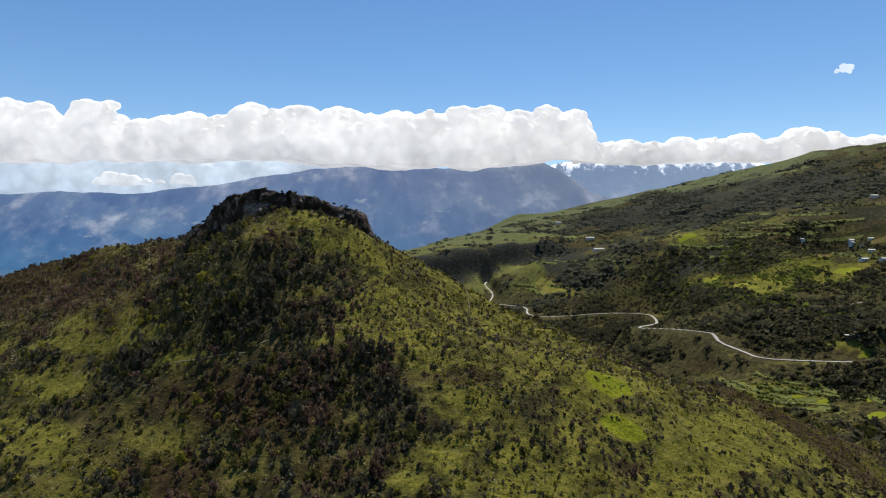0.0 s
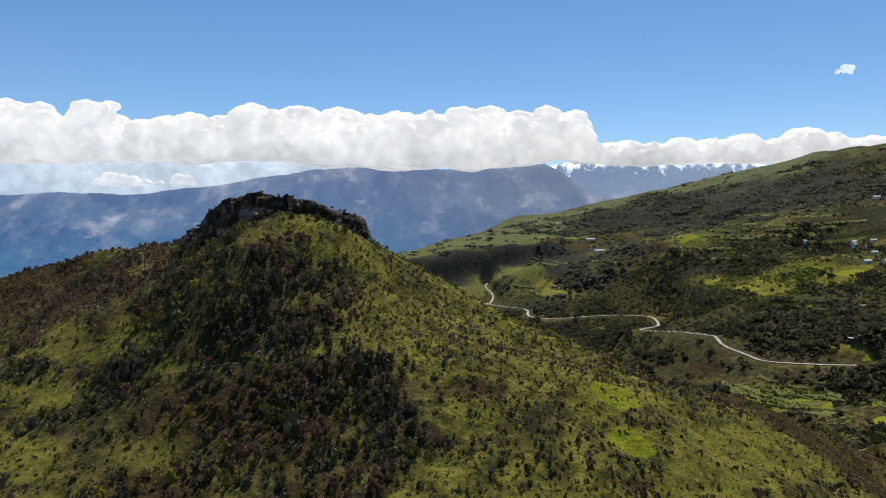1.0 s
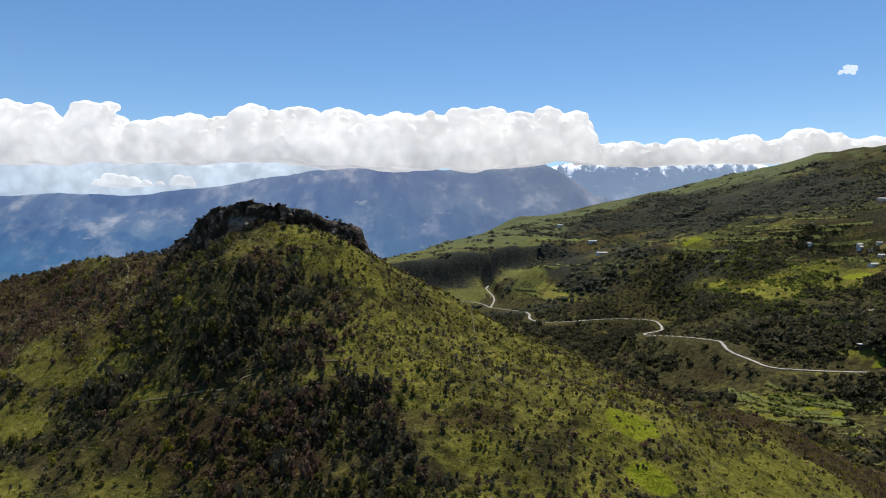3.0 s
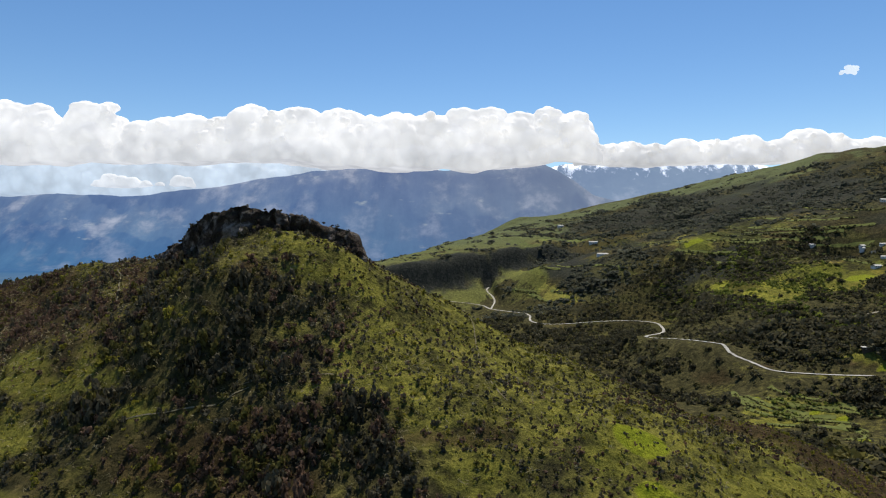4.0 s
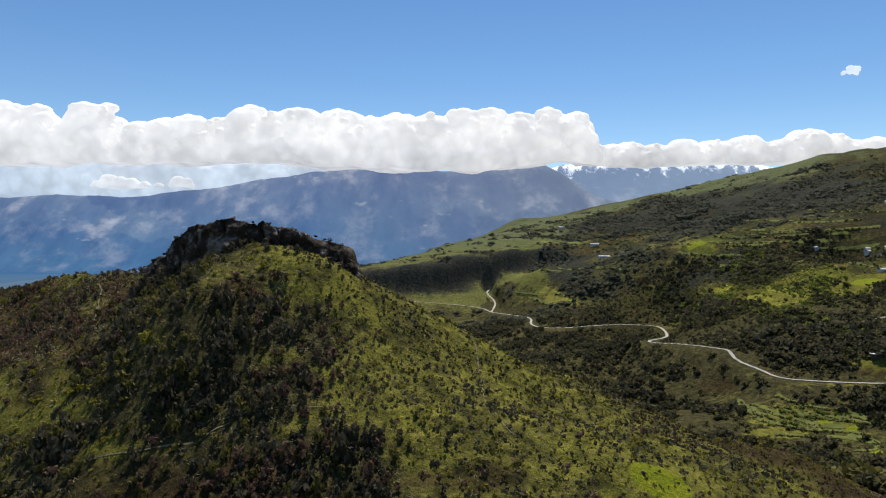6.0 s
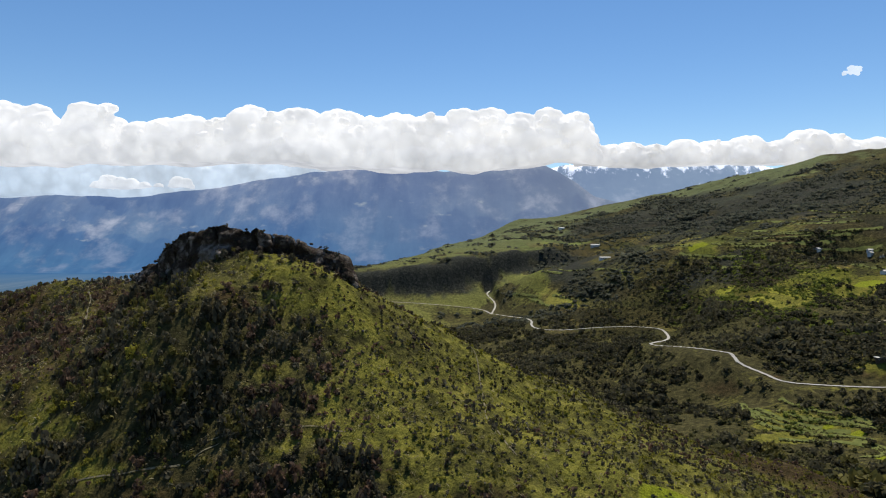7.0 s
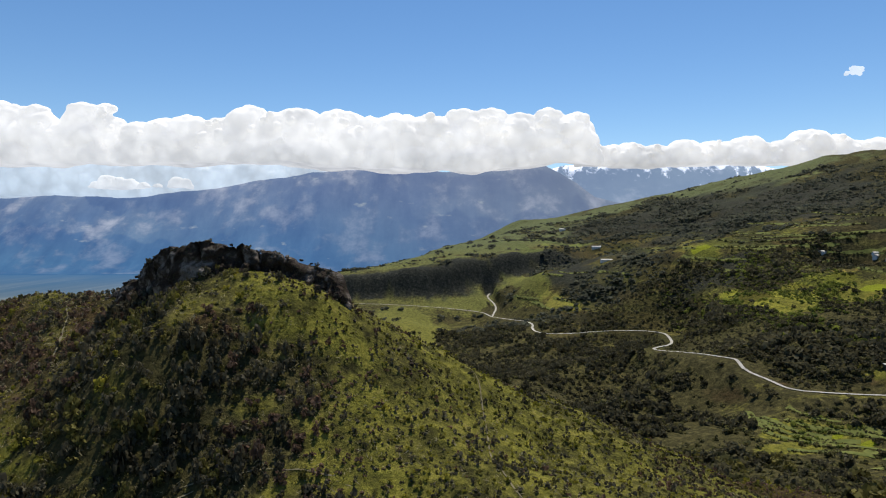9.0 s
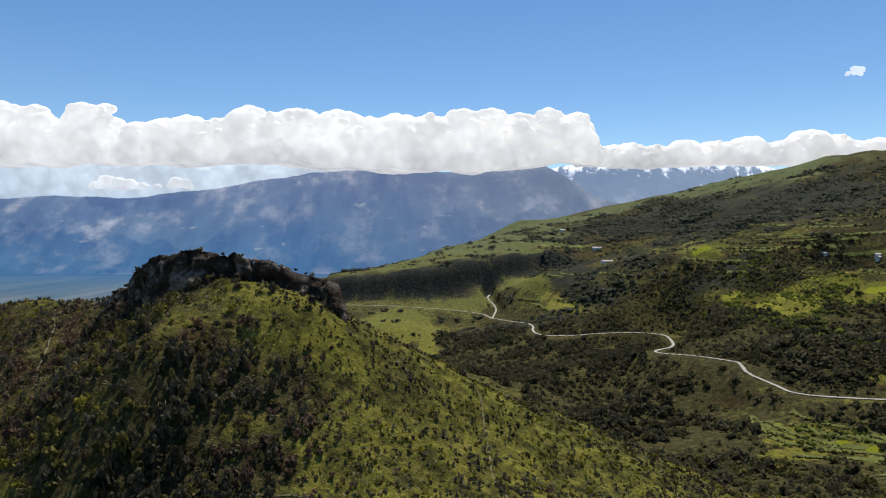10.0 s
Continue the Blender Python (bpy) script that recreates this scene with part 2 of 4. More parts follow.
VEIL = cloud_material("pale_horizon_haze", (0.66, 0.80, 0.96), 0.50, 0.3)
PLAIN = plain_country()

# ---- the lie of the land ----
# crest of the near hill, from its long west ridge over the rocky summit and down the east spur
CREST = [(-560, 540, 148), (-420, 500, 155), (-300, 440, 164), (-202, 362, 182), (-156, 315, 190), (-126, 285, 195), (-105, 262, 196), (-60, 228, 206),
         (-22, 228, 195), (20, 243, 164.5), (60, 248, 147.5), (87, 245, 144), (101, 241, 141), (118, 238, 133), (130, 234, 123), (140, 232, 115), (160, 235, 106), (230, 230, 86), (330, 220, 70)]
BENCH = [(-330, 190, 150), (-120, 120, 138), (60, 90, 135), (160, 60, 110)]
# rises and hollows: x, y, radius, height
HILL_KNOLLS = [
    (39, 147, 60, 13.8), (84, 190, 28, 5.0), (60, 335, 60, -20.7), (-250, 250, 60, 15.4), (-99, 169, 35, -10.1),
    (-45, 214, 22, 5.2), (-90, 285, 110, -1.8), (111, 180, 35, 7.3),
    (16, 202, 22, -7.5), (-62, 190, 14, 9.1), (-150, 360, 14, -9.4), (20, 290, 14, -10.1),
    (-130, 140, 14, 7.6), (-233, 345, 14, 7.3), (-29, 212, 14, 5.8), (20, 243, 22, -5.8),
    (-152, 276, 14, -6.7), (-61, 148, 22, -3.9), (0, 110, 22, 4.4), (-95, 245, 14, -4.7),
    (-12, 238, 22, -3.4), (-79, 226, 22, -3.2), (-210, 334, 14, -2.3), (66, 166, 14, -2.4),
]
BROAD_KNOLLS = [
    (-250, 2100, 800, 40.0), (400, 884, 400, -40.9), (-300, 800, 400, 83.5), (-700, 2500, 400, -21.5),
    (1000, 900, 400, -57.8), (1282, 1900, 400, 29.3), (270, 2700, 400, 32.5), (-320, 1550, 400, 54.5),
    (500, 300, 400, -22.9), (117, 1232, 400, -63.1), (525, 1250, 400, 63.6), (30, 2260, 400, 38.4),
    (-520, 1500, 400, -41.1), (-700, 700, 400, 28.3), (867, 1626, 400, -21.1), (-179, 1332, 400, 57.3),
    (-1000, 1000, 400, -11.9), (0, 600, 400, 12.2), (930, 2280, 260, 24), (262, 2632, 120, 12), (20, 2400, 220, -17),
]
VALLEY_KNOLLS = [
    (620, 1060, 60, -58.3), (421, 1170, 110, 28.2), (311, 1352, 110, 20.6),
    (90, 1282, 110, -20.5), (-179, 1332, 200, 13.7), (0, 600, 60, 26.5), (400, 884, 110, 26.0),
    (319, 1012, 60, -24.7), (192, 1341, 60, 25.3), (180, 800, 60, -19.9), (-520, 1500, 60, -19.7),
    (322, 529, 60, -17.1), (-80, 1160, 60, 14.8), (150, 600, 110, -9.2), (198, 2462, 110, -12.6),
    (280, 792, 60, 13.0), (270, 2700, 110, 12.2), (-60, 900, 60, 11.6),
    (20, 1800, 200, 8.7), (165, 954, 110, -9.1), (243, 678, 60, -10.6), (400, 631, 110, 6.8),
]
ROAD = [(560, 585, 84), (470, 598, 76), (440, 606, 73), (377, 622, 70), (343, 634, 69), (315, 652, 67.5), (313, 682, 69), (301, 712, 72.5), (304, 734, 78.5), (302, 742, 78.5), (280, 792, 75), (259, 852, 66), (262, 880, 64),
        (300, 915, 62), (314, 962, 62), (319, 1012, 64), (260, 1052, 60), (173, 1062, 51), (139, 1102, 50), (156, 1192, 51.6), (117, 1232, 51), (90, 1282, 49), (72, 1322, 54),
        (-48, 1332, 64), (-179, 1332, 69), (-330, 1390, 60)]
BRANCH = [(90, 1284, 49), (107, 1362, 59), (88, 1415, 73), (97, 1440, 77)]
# soft meadows between the woods: x, y, half widths
MEADOWS = [(429, 1172, 40, 22), (168, 1360, 36, 70), (80, 1390, 34, 60), (-60, 1180, 70, 90), (-5, 1030, 22, 55), (548, 890, 50, 30), (432, 888, 40, 20), (362, 1292, 30, 20), (331, 1287, 24, 16),
           (300, 800, 26, 40)]


def roof(x, y, line, front, back, soft):
    """Height of a ridge whose crest follows line, falling away with the two slopes."""
    best = np.full(x.shape, -1e9)
    for (ax, ay, az), (bx, by, bz) in zip(line, line[1:]):
        dx, dy = bx - ax, by - ay
        u = np.clip(((x - ax) * dx + (y - ay) * dy) / (dx * dx + dy * dy), 0, 1)
        px, py = x - ax - u * dx, y - ay - u * dy
        d = np.sqrt(px * px + py * py + soft * soft) - soft
        w = 1 / (1 + np.exp(np.clip((dx * py - dy * px) / (np.hypot(dx, dy) * soft), -40, 40)))
        best = np.maximum(best, az + u * (bz - az) - d * (w * front + (1 - w) * back))
    return best


def smax(a, b, k):
    return np.maximum(a, b) + k * np.log1p(np.exp(-np.abs(a - b) / k))


def knolls(x, y, rows):
    z = np.zeros_like(x)
    for kx, ky, r, h in rows:
        z += h * np.exp(-((x - kx) ** 2 + (y - ky) ** 2) / (r * r))
    return z


def lattice(ix, iy, seed):
    h = (ix * 374761393 + iy * 668265263 + seed * 974711) & 0xFFFFFFFF
    h = ((h ^ (h >> 13)) * 1274126177) & 0xFFFFFFFF
    return ((h ^ (h >> 16)) & 0xFFFF) / 32767.5 - 1.0


def ripple(x, y, size, seed, octaves=4):
    """Fractal value noise, about -1 to 1."""
    z, a, total = np.zeros_like(x), 1.0, 0.0
    for o in range(octaves):
        u, v = x / size, y / size
        iu, iv = np.floor(u).astype(np.int64), np.floor(v).astype(np.int64)
        fu, fv = u - iu, v - iv
        fu, fv = fu * fu * (3 - 2 * fu), fv * fv * (3 - 2 * fv)
        p, q = lattice(iu, iv, seed + o), lattice(iu + 1, iv, seed + o)
        r, s = lattice(iu, iv + 1, seed + o), lattice(iu + 1, iv + 1, seed + o)
        z += a * ((p * (1 - fu) + q * fu) * (1 - fv) + (r * (1 - fu) + s * fu) * fv)
        total, a, size = total + a, a * 0.5, size * 0.5
    return z / total * 1.6


def to_line(x, y, line):
    """Distance to a line in plan."""
    best = np.full(x.shape, 1e9)
    for (ax, ay, *_), (bx, by, *_) in zip(line, line[1:]):
        dx, dy = bx - ax, by - ay
        u = np.clip(((x - ax) * dx + (y - ay) * dy) / (dx * dx + dy * dy), 0, 1)
        best = np.minimum(best, np.hypot(x - ax - u * dx, y - ay - u * dy))
    return best


def land(x, y):
    x, y = np.asarray(x, float), np.asarray(y, float)
    near = smax(roof(x, y, CREST, 0.62, 0.5, 8.0), roof(x, y, BENCH, 0.2, 0.22, 30.0), 4.0) + knolls(x, y, HILL_KNOLLS)
    edge = np.interp(x, (-300, -126, 270, 700, 895, 1166, 1282, 1700), (2100, 2350, 2700, 2850, 2500, 2200, 1900, 1500))
    behind = 60.0 * np.logaddexp(0, (y - edge) / 60.0)
    foot = np.interp(x, (-310, -80, 20, 70, 120, 300), (1400, 1400, 1430, 1462, 1486, 1540))
    scarp = np.interp(x, (-330, -260, -80, 20, 133, 250, 330), (0, 53, 53, 53, 46, 34, 0)) / (1 + np.exp(-np.clip((y - foot - 14 * ripple(x, 0.2 * y, 46, 191, 3)) / 7, -40, 40)))
    scarp = scarp * np.clip((2300 - y) / 700, 0, 1)
    far = smax(0.30 * (x - 150) + 0.045 * (y - 700) + 42 - 0.3 * behind, -60.0 + 0 * x, 25.0)
    far = far + scarp + knolls(x, y, BROAD_KNOLLS) + knolls(x, y, VALLEY_KNOLLS)
    z = smax(near, far, 6.0)
    return z


def smooth_line(line, step, rounds=2):
    p = np.array(line, float)
    for _ in range(rounds):
        q = np.empty((2 * len(p) - 2, p.shape[1]))
        q[0::2], q[1::2] = 0.75 * p[:-1] + 0.25 * p[1:], 0.25 * p[:-1] + 0.75 * p[1:]
        p = np.concatenate([p[:1], q, p[-1:]])
    d = np.concatenate([[0], np.cumsum(np.hypot(*np.diff(p[:, :2], axis=0).T))])
    s = np.linspace(0, d[-1], max(3, int(d[-1] / step)))
    return np.stack([np.interp(s, d, p[:, k]) for k in range(p.shape[1])], 1)


ROADS = [smooth_line(ROAD, 4.0), smooth_line(BRANCH, 4.0)]


def H(x, y):
    x, y = np.asarray(x, float), np.asarray(y, float)
    shape = x.shape
    x, y = np.atleast_1d(x), np.atleast_1d(y)
    z = rough_land(x, y)
    for road, line in zip(ROADS, (ROAD, BRANCH)):
        d = to_line(x, y, line)
        for i in np.array_split(np.nonzero((d < 44) & (y > 400))[0], max(1, int((d < 44).sum()) // 20000 + 1)):
            if len(i) == 0:
                continue
            q = np.hypot(x[i][:, None] - road[None, :, 0], y[i][:, None] - road[None, :, 1])
            k = q.argmin(1)
            near = q[np.arange(len(i)), k]
            reach = 38 if line is ROAD else 18
            w = np.clip((reach - near) / (reach - 6), 0, 1)
            w = w * w * (3 - 2 * w)
            z[i] = z[i] * (1 - w) + road[k, 2] * w
    return z.reshape(shape)


def spur_reach(x, y):
    return np.clip((y - 950) / 200, 0, 1) * np.clip((x - 120) / 150, 0, 1) * np.clip((2600 - y) / 400, 0, 1)


def spurs(x, y):
    """Spurs and gullies that run down the mountainside to the valley."""
    return ripple(0.33 * x + 0.12 * y, y + 0.22 * x, 200, 171, 3)


def rough_land(x, y):
    z = land(x, y)
    out = np.clip((y - 330) / 250, 0, 1)
    calm = np.clip(to_line(x, y, ROAD) / 25, 0.0, 1)
    flat = np.clip((z + 45) / 60, 0.1, 1)
    z = z + (1 - out) * (1.3 * ripple(x, y, 28, 3) + 0.45 * ripple(x, y, 7, 5, 3))
    z = z + calm * spur_reach(x, y) * 13.0 * spurs(x, y)
    return z + out * calm * flat * (7.0 * ripple(x, y, 150, 7) + 2.0 * ripple(x, y, 40, 9, 3))


def spots(x, y, rows, soft=0.35):
    """1 inside the ellipses (x, y, rx, ry, degrees), fading at their rims."""
    k, wob = np.zeros_like(x), 0.32 * ripple(x, y, 16, 71, 2) + 0.2 * ripple(x, y, 60, 73, 2)
    for cx, cy, rx, ry, *turn in rows:
        c, d = (math.cos(radians(turn[0])), math.sin(radians(turn[0]))) if turn else (1.0, 0.0)
        d = np.hypot(((x - cx) * c + (y - cy) * d) / rx, ((y - cy) * c - (x - cx) * d) / ry) + wob
        k = np.maximum(k, np.clip((1 + soft - d) / (2 * soft), 0, 1))
    return k


# ---- mesh helpers ----
def mesh(name, verts, faces, mat, smooth=False):
    """A mesh from arrays; all faces have the same number of corners."""
    me = bpy.data.meshes.new(name)
    v, f = np.asarray(verts, np.float32), np.asarray(faces, np.int32)
    me.vertices.add(len(v))
    me.vertices.foreach_set("co", v.ravel())
    me.loops.add(f.size)
    me.loops.foreach_set("vertex_index", f.ravel())
    me.polygons.add(len(f))
    me.polygons.foreach_set("loop_start", np.arange(0, f.size, f.shape[1], dtype=np.int32))
    if smooth:
        me.polygons.foreach_set("use_smooth", np.ones(len(f), bool))
    me.update(calc_edges=True)
    me.materials.append(mat)
    return me


def sheet(nx, ny):
    i = np.arange((nx - 1) * (ny - 1))
    a = i // (nx - 1) * nx + i % (nx - 1)
    return np.stack([a, a + 1, a + nx + 1, a + nx], 1)


def steps(*stretches):
    """Positions along an axis: (start, end, step), ..."""
    out = []
    for a, b, s in stretches:
        out.append(np.linspace(a, b, max(2, int(round((b - a) / s))), endpoint=False))
    return np.concatenate(out + [np.array([stretches[-1][1]])])


def part(name, bm, mat, parent, label=""):
    me = bpy.data.meshes.new(name)
    bm.to_mesh(me)
    bm.free()
    me.materials.append(mat)
    ob = new(name, me)
    ob.parent = parent
    return tagged(ob, label)


def box(x0, y0, z0, x1, y1, z1):
    bm = bmesh.new()
    bmesh.ops.create_cube(bm, size=1)
    for v in bm.verts:
        v.co = ((x0 + x1) / 2 + v.co.x * (x1 - x0), (y0 + y1) / 2 + v.co.y * (y1 - y0), (z0 + z1) / 2 + v.co.z * (z1 - z0))
    return bm


# ---- ground ----
FIELDS = [(303, 494, 20, 8, 58), (328, 492, 16, 7, 59), (300, 451, 9, 6, 46), (349, 531, 7, 5, 75), (323, 552, 8, 5.5, 63), (306, 572, 15, 4.5, -25), (404, 632, 12, 3.5), (429, 1172, 20, 11), (41.5, 151, 5.6, 3.4), (42.5, 166, 5.0, 4.2),
          (548, 884, 24, 12), (270, 612, 10, 18), (297, 562, 10, 8)]
gx = steps((-5200, -1200, 200), (-1200, -340, 18), (-340, 185, 2.2), (185, 700, 7.5), (700, 1500, 13), (1500, 5200, 160))
gy = steps((-1500, 60, 40), (60, 330, 2.1), (330, 1000, 6.5), (1000, 2700, 12), (2700, 5000, 110))
GX, GY = np.meshgrid(gx, gy)
GX, GY = GX.ravel(), GY.ravel()
GZ = H(GX, GY)
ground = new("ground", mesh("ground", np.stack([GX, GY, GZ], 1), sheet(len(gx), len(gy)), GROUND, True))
tagged(ground, "steep grassy scrubland falling to a wooded valley", "ground", kind="structure")


# how the hill is covered: x, y, half widths, turn in degrees
THICKETS = [(-54, 181, 17, 8, 5), (-45, 188, 12, 6, 87), (-71, 183, 32, 8, -58), (-51, 172, 20, 7, -5), (-36, 174, 8, 8, -5), (-21, 159, 12, 9, 2), (-13, 149, 9, 6, -83), (-29, 154, 8, 6, -28),
            (-11, 137, 8, 3.3, -85), (-86, 174, 15, 5, -40), (-68, 151, 6, 3.6, -30), (-55, 184, 18, 6, -1), (-43, 187, 6, 6, 10), (-51, 192, 9, 3.6, 25), (-80, 190, 24, 4.4, -44), (-90, 236, 14, 8, -50)]
SCRUB = [(-169, 282, 130, 10, -47), (-159, 245, 53, 9.5, -51), (-123, 243, 100, 13, -54), (-44, 152, 25, 9.5, -13), (-53, 134, 9.6, 5.3, -41), (0.8, 158, 12, 3.2, 9), (-23, 130, 6.9, 3.7, -7),
         (23, 151, 13, 5.6, 74), (9.6, 145, 6.7, 3.2, 86), (-51, 197, 4.8, 3.6, 29), (30, 130, 11, 1.5, 8), (39, 138, 7.4, 2, 38), (25, 140, 10, 3.3, 12), (-215, 340, 70, 60, 0)]
OPENINGS = [(43, 152, 7.7, 2.8, 25), (41, 164, 11, 3.4, 35), (23, 129, 7.2, 3, 13), (-91, 190, 8.5, 2.3, -55), (-113, 201, 14, 2.8, -42), (-105, 174, 23, 4.6, -24), (-98, 155, 23, 6.8, -37), (-101, 188, 29, 2.3, -25),
            (-65, 165, 9.8, 1.2, -15), (4.6, 148, 7.2, 3.5, 9), (74, 166, 38, 7.8, 47), (91, 170, 23, 4.6, 50), (-0.5, 135, 7.1, 5.3, 17), (-7, 126, 4.7, 2.7, -19)]
LAWNS = [(-61, 219, 9, 3.1, -47), (-62, 208, 8, 2.5, -56), (-42, 208, 8.7, 2.4, -1), (-41, 199, 6.7, 2.3, 16), (-30, 204, 7.5, 2.9, 32), (-25, 178, 4.1, 1.4, -79), (-21, 203, 7.4, 3.4, 48), (-81, 198, 7.2, 1.1, -36),
         (-107, 232, 13, 3, -51)]
BROWN = [(0.8, 158, 12, 3.2, 9), (-43, 149, 24, 10, -13), (-23, 130, 6.9, 3.7, -7), (-54, 134, 9.6, 5, -37), (30, 130, 11, 1.5, 8), (39, 138, 7.3, 1.8, 37), (-178, 292, 121, 19, -49), (-51, 197, 4.8, 3.6, 29),
         (-105, 247, 29, 4.2, -59), (128, 205, 27, 50), (97, 240, 30, 8, -15)]
# how the valley is covered
WOODS_NEAR = [(24, 1028, 170, 38, 88), (137, 969, 118, 46, 81), (223, 912, 120, 46, -77), (130, 761, 140, 44, 66), (213, 738, 59, 34, -82), (249, 1114, 101, 46, -45), (302, 832, 55, 22, -86), (344, 769, 81, 63, -76),
              (377, 709, 50, 42, 85), (332, 599, 32, 17, -36), (359, 578, 41, 19, -55), (398, 748, 76, 52, -64), (340, 882, 147, 27, 87), (454, 745, 54, 43, 75), (256, 747, 38, 13, -58), (253, 735, 40, 23, -53), (283, 680, 30, 7.8, -69), (221, 751, 68, 21, -85)]
WOODS_FAR = [(449, 1778, 424, 100, 85), (357, 1759, 187, 33, 86), (333, 1124, 80, 37, -64), (405, 1098, 49, 38, -75), (318, 1238, 85, 31, -66), (377, 896, 62, 24, -81), (628, 1115, 63, 9, -19), (529, 1096, 41, 18, -13),
             (147, 1238, 47, 12, -52), (676, 1689, 394, 36, 84), (725, 2188, 380, 38, 87), (644, 1125, 59, 12, -33), (250, 1500, 130, 40, 60)]
GREENS = [(39, 1366, 62, 26, 0), (-81, 1158, 103, 45, 85), (-26, 1037, 86, 17, -88), (160, 1390, 120, 18, -75), (430, 1178, 39, 12, -70), (521, 876, 25, 23, 30), (534, 942, 20, 12, -43), (425, 878, 33, 16, -51),
          (418, 954, 59, 18, 88), (269, 585, 15, 11, 31), (277, 558, 28, 8.5, 9), (307, 565, 19, 6.3, -25), (398, 673, 13, 10, -41), (212, 1209, 44, 18, -66), (405, 644, 24, 4.4, -34), (546, 884, 28, 22, 69)]
LEAFY = [(462, 936, 141, 76, -90), (459, 1041, 54, 29, -64), (401, 900, 153, 37, -81), (300, 576, 36, 22, -8)]
SOIL = [(276, 688, 30, 8, -60), (316, 672, 15, 8, 13), (387, 642, 43, 4.5, -27)]
MASSES = [(150, 600, 50, 70), (560, 1750, 150, 220), (700, 1480, 130, 160), (620, 1950, 200, 120), (590, 1238, 34, 40), (679, 1097, 30, 26), (693, 2109, 240, 240), (240, 560, 40, 110), (225, 480, 34, 60)]
CLEAR = [(408, 640, 26, 14), (950, 2350, 330, 480), (300, 2450, 420, 330), (60, 1930, 400, 440), (540, 920, 60, 36), (590, 1150, 100, 50), (400, 950, 30, 20), (500, 960, 50, 20)]


def woods(x, y):
    """How wooded the valley sides are, 0 to 1: close masses with clear ground between."""
    k = np.where(y > 1150, 0.36, np.where((x > 360) & (y > 800), 0.42, 0.62)) + 1.2 * ripple(x, y, 85, 66, 3) + 0.5 * ripple(x, y, 260, 65, 2)
    k = k + 0.9 * spots(x, y, MASSES, 0.4) - 0.8 * spots(x, y, CLEAR, 0.3) - 0.55 * spots(x, y, MEADOWS, 0.4)
    k = k + 1.3 * spots(x, y, WOODS_NEAR + WOODS_FAR, 0.25) - 1.7 * spots(x, y, GREENS, 0.25) - 0.6 * spots(x, y, SOIL, 0.3)
    k = k + 1.5 * spur_reach(x, y) * (spurs(x, y + 45) - spurs(x, y - 45))
    return np.clip(1.5 * k - 0.2, 0, 1)


def eastern(x, y):
    """1 on the sunny, grassy east flank of the hill, 0 on its wooded face."""
    return np.clip((x - np.interp(y, (140, 150, 177, 195, 215), (-6, -8, -30, -40, -50))) / 20, 0, 1)


def shrub_cover(x, y):
    """How thickly shrubs stand, 0 to 1: dark thickets, brown scrub and grassy openings."""
    east = eastern(x, y)
    k = 0.52 - 0.15 * east
    k = np.maximum(k, 0.56 * spots(x, y, SCRUB, 0.4))
    k = np.maximum(k, np.where(x < -62, 0.92, np.where(y < 164, 0.8, 1.0)) * spots(x, y, THICKETS, 0.35))
    k -= 0.55 * spots(x, y, OPENINGS, 0.4) + 0.3 * spots(x, y, LAWNS, 0.35)
    return np.clip(k + (0.42 - 0.24 * east) * ripple(x, y, 13, 21, 3), 0, 1.2)


def set_values(me, name, values):
    a = me.attributes.new(name, "FLOAT", "POINT")
    a.data.foreach_set("value", np.asarray(values, np.float32))


near_w = np.clip((360 - GY) / 60, 0, 1)
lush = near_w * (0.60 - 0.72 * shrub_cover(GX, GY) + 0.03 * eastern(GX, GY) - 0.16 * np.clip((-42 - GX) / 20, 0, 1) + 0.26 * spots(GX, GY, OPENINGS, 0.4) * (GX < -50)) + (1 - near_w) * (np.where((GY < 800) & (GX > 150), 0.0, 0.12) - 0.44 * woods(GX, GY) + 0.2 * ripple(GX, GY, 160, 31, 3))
lush += spots(GX, GY, [(950, 2300, 330, 420), (300, 2400, 420, 330), (0, 1800, 380, 300)], 0.4) * 0.6 + 0.12 * spots(GX, GY, [(290, 540, 60, 60)], 0.5) + 0.34 * spots(GX, GY, [(470, 910, 130, 90)], 0.5) + 0.4 * spots(GX, GY, MEADOWS, 0.5) + 0.85 * spots(GX, GY, GREENS, 0.3)
brown = 0.06 + 0.16 * np.clip((-55 - GX) / 20, 0, 1) * (GY < 400) * (1 - spots(GX, GY, OPENINGS, 0.4)) + 0.5 * spots(GX, GY, BROWN + SOIL, 0.4) + 0.5 * spots(GX, GY, [(170, 275, 60, 30), (200, 300, 80, 60), (60, 262, 40, 14)], 0.4) + 0.3 * spots(GX, GY, [(560, 1800, 200, 300), (760, 1500, 150, 260)], 0.4) + 0.16 * ripple(GX, GY, 45, 41, 3)
cliff = spots(GX, GY, [(-150, 1408, 160, 36), (-30, 1412, 100, 36), (60, 1462, 60, 34), (150, 1494, 60, 30), (250, 1525, 60, 34)], 0.2)
# Dark heath, plus cloud shadow painted over the far upper slope.
heath_and_shadow = spots(GX, GY, [(430, 1950, 80, 210), (560, 1850, 120, 300), (700, 2000, 150, 220), (650, 1480, 150, 190), (840, 1650, 150, 300), (250, 1340, 45, 60), (300, 1430, 40, 50), (440, 1085, 70, 34)], 0.35) + 0.5 * ripple(GX, GY, 90, 181, 4) + 0.30 * (GX > 150)
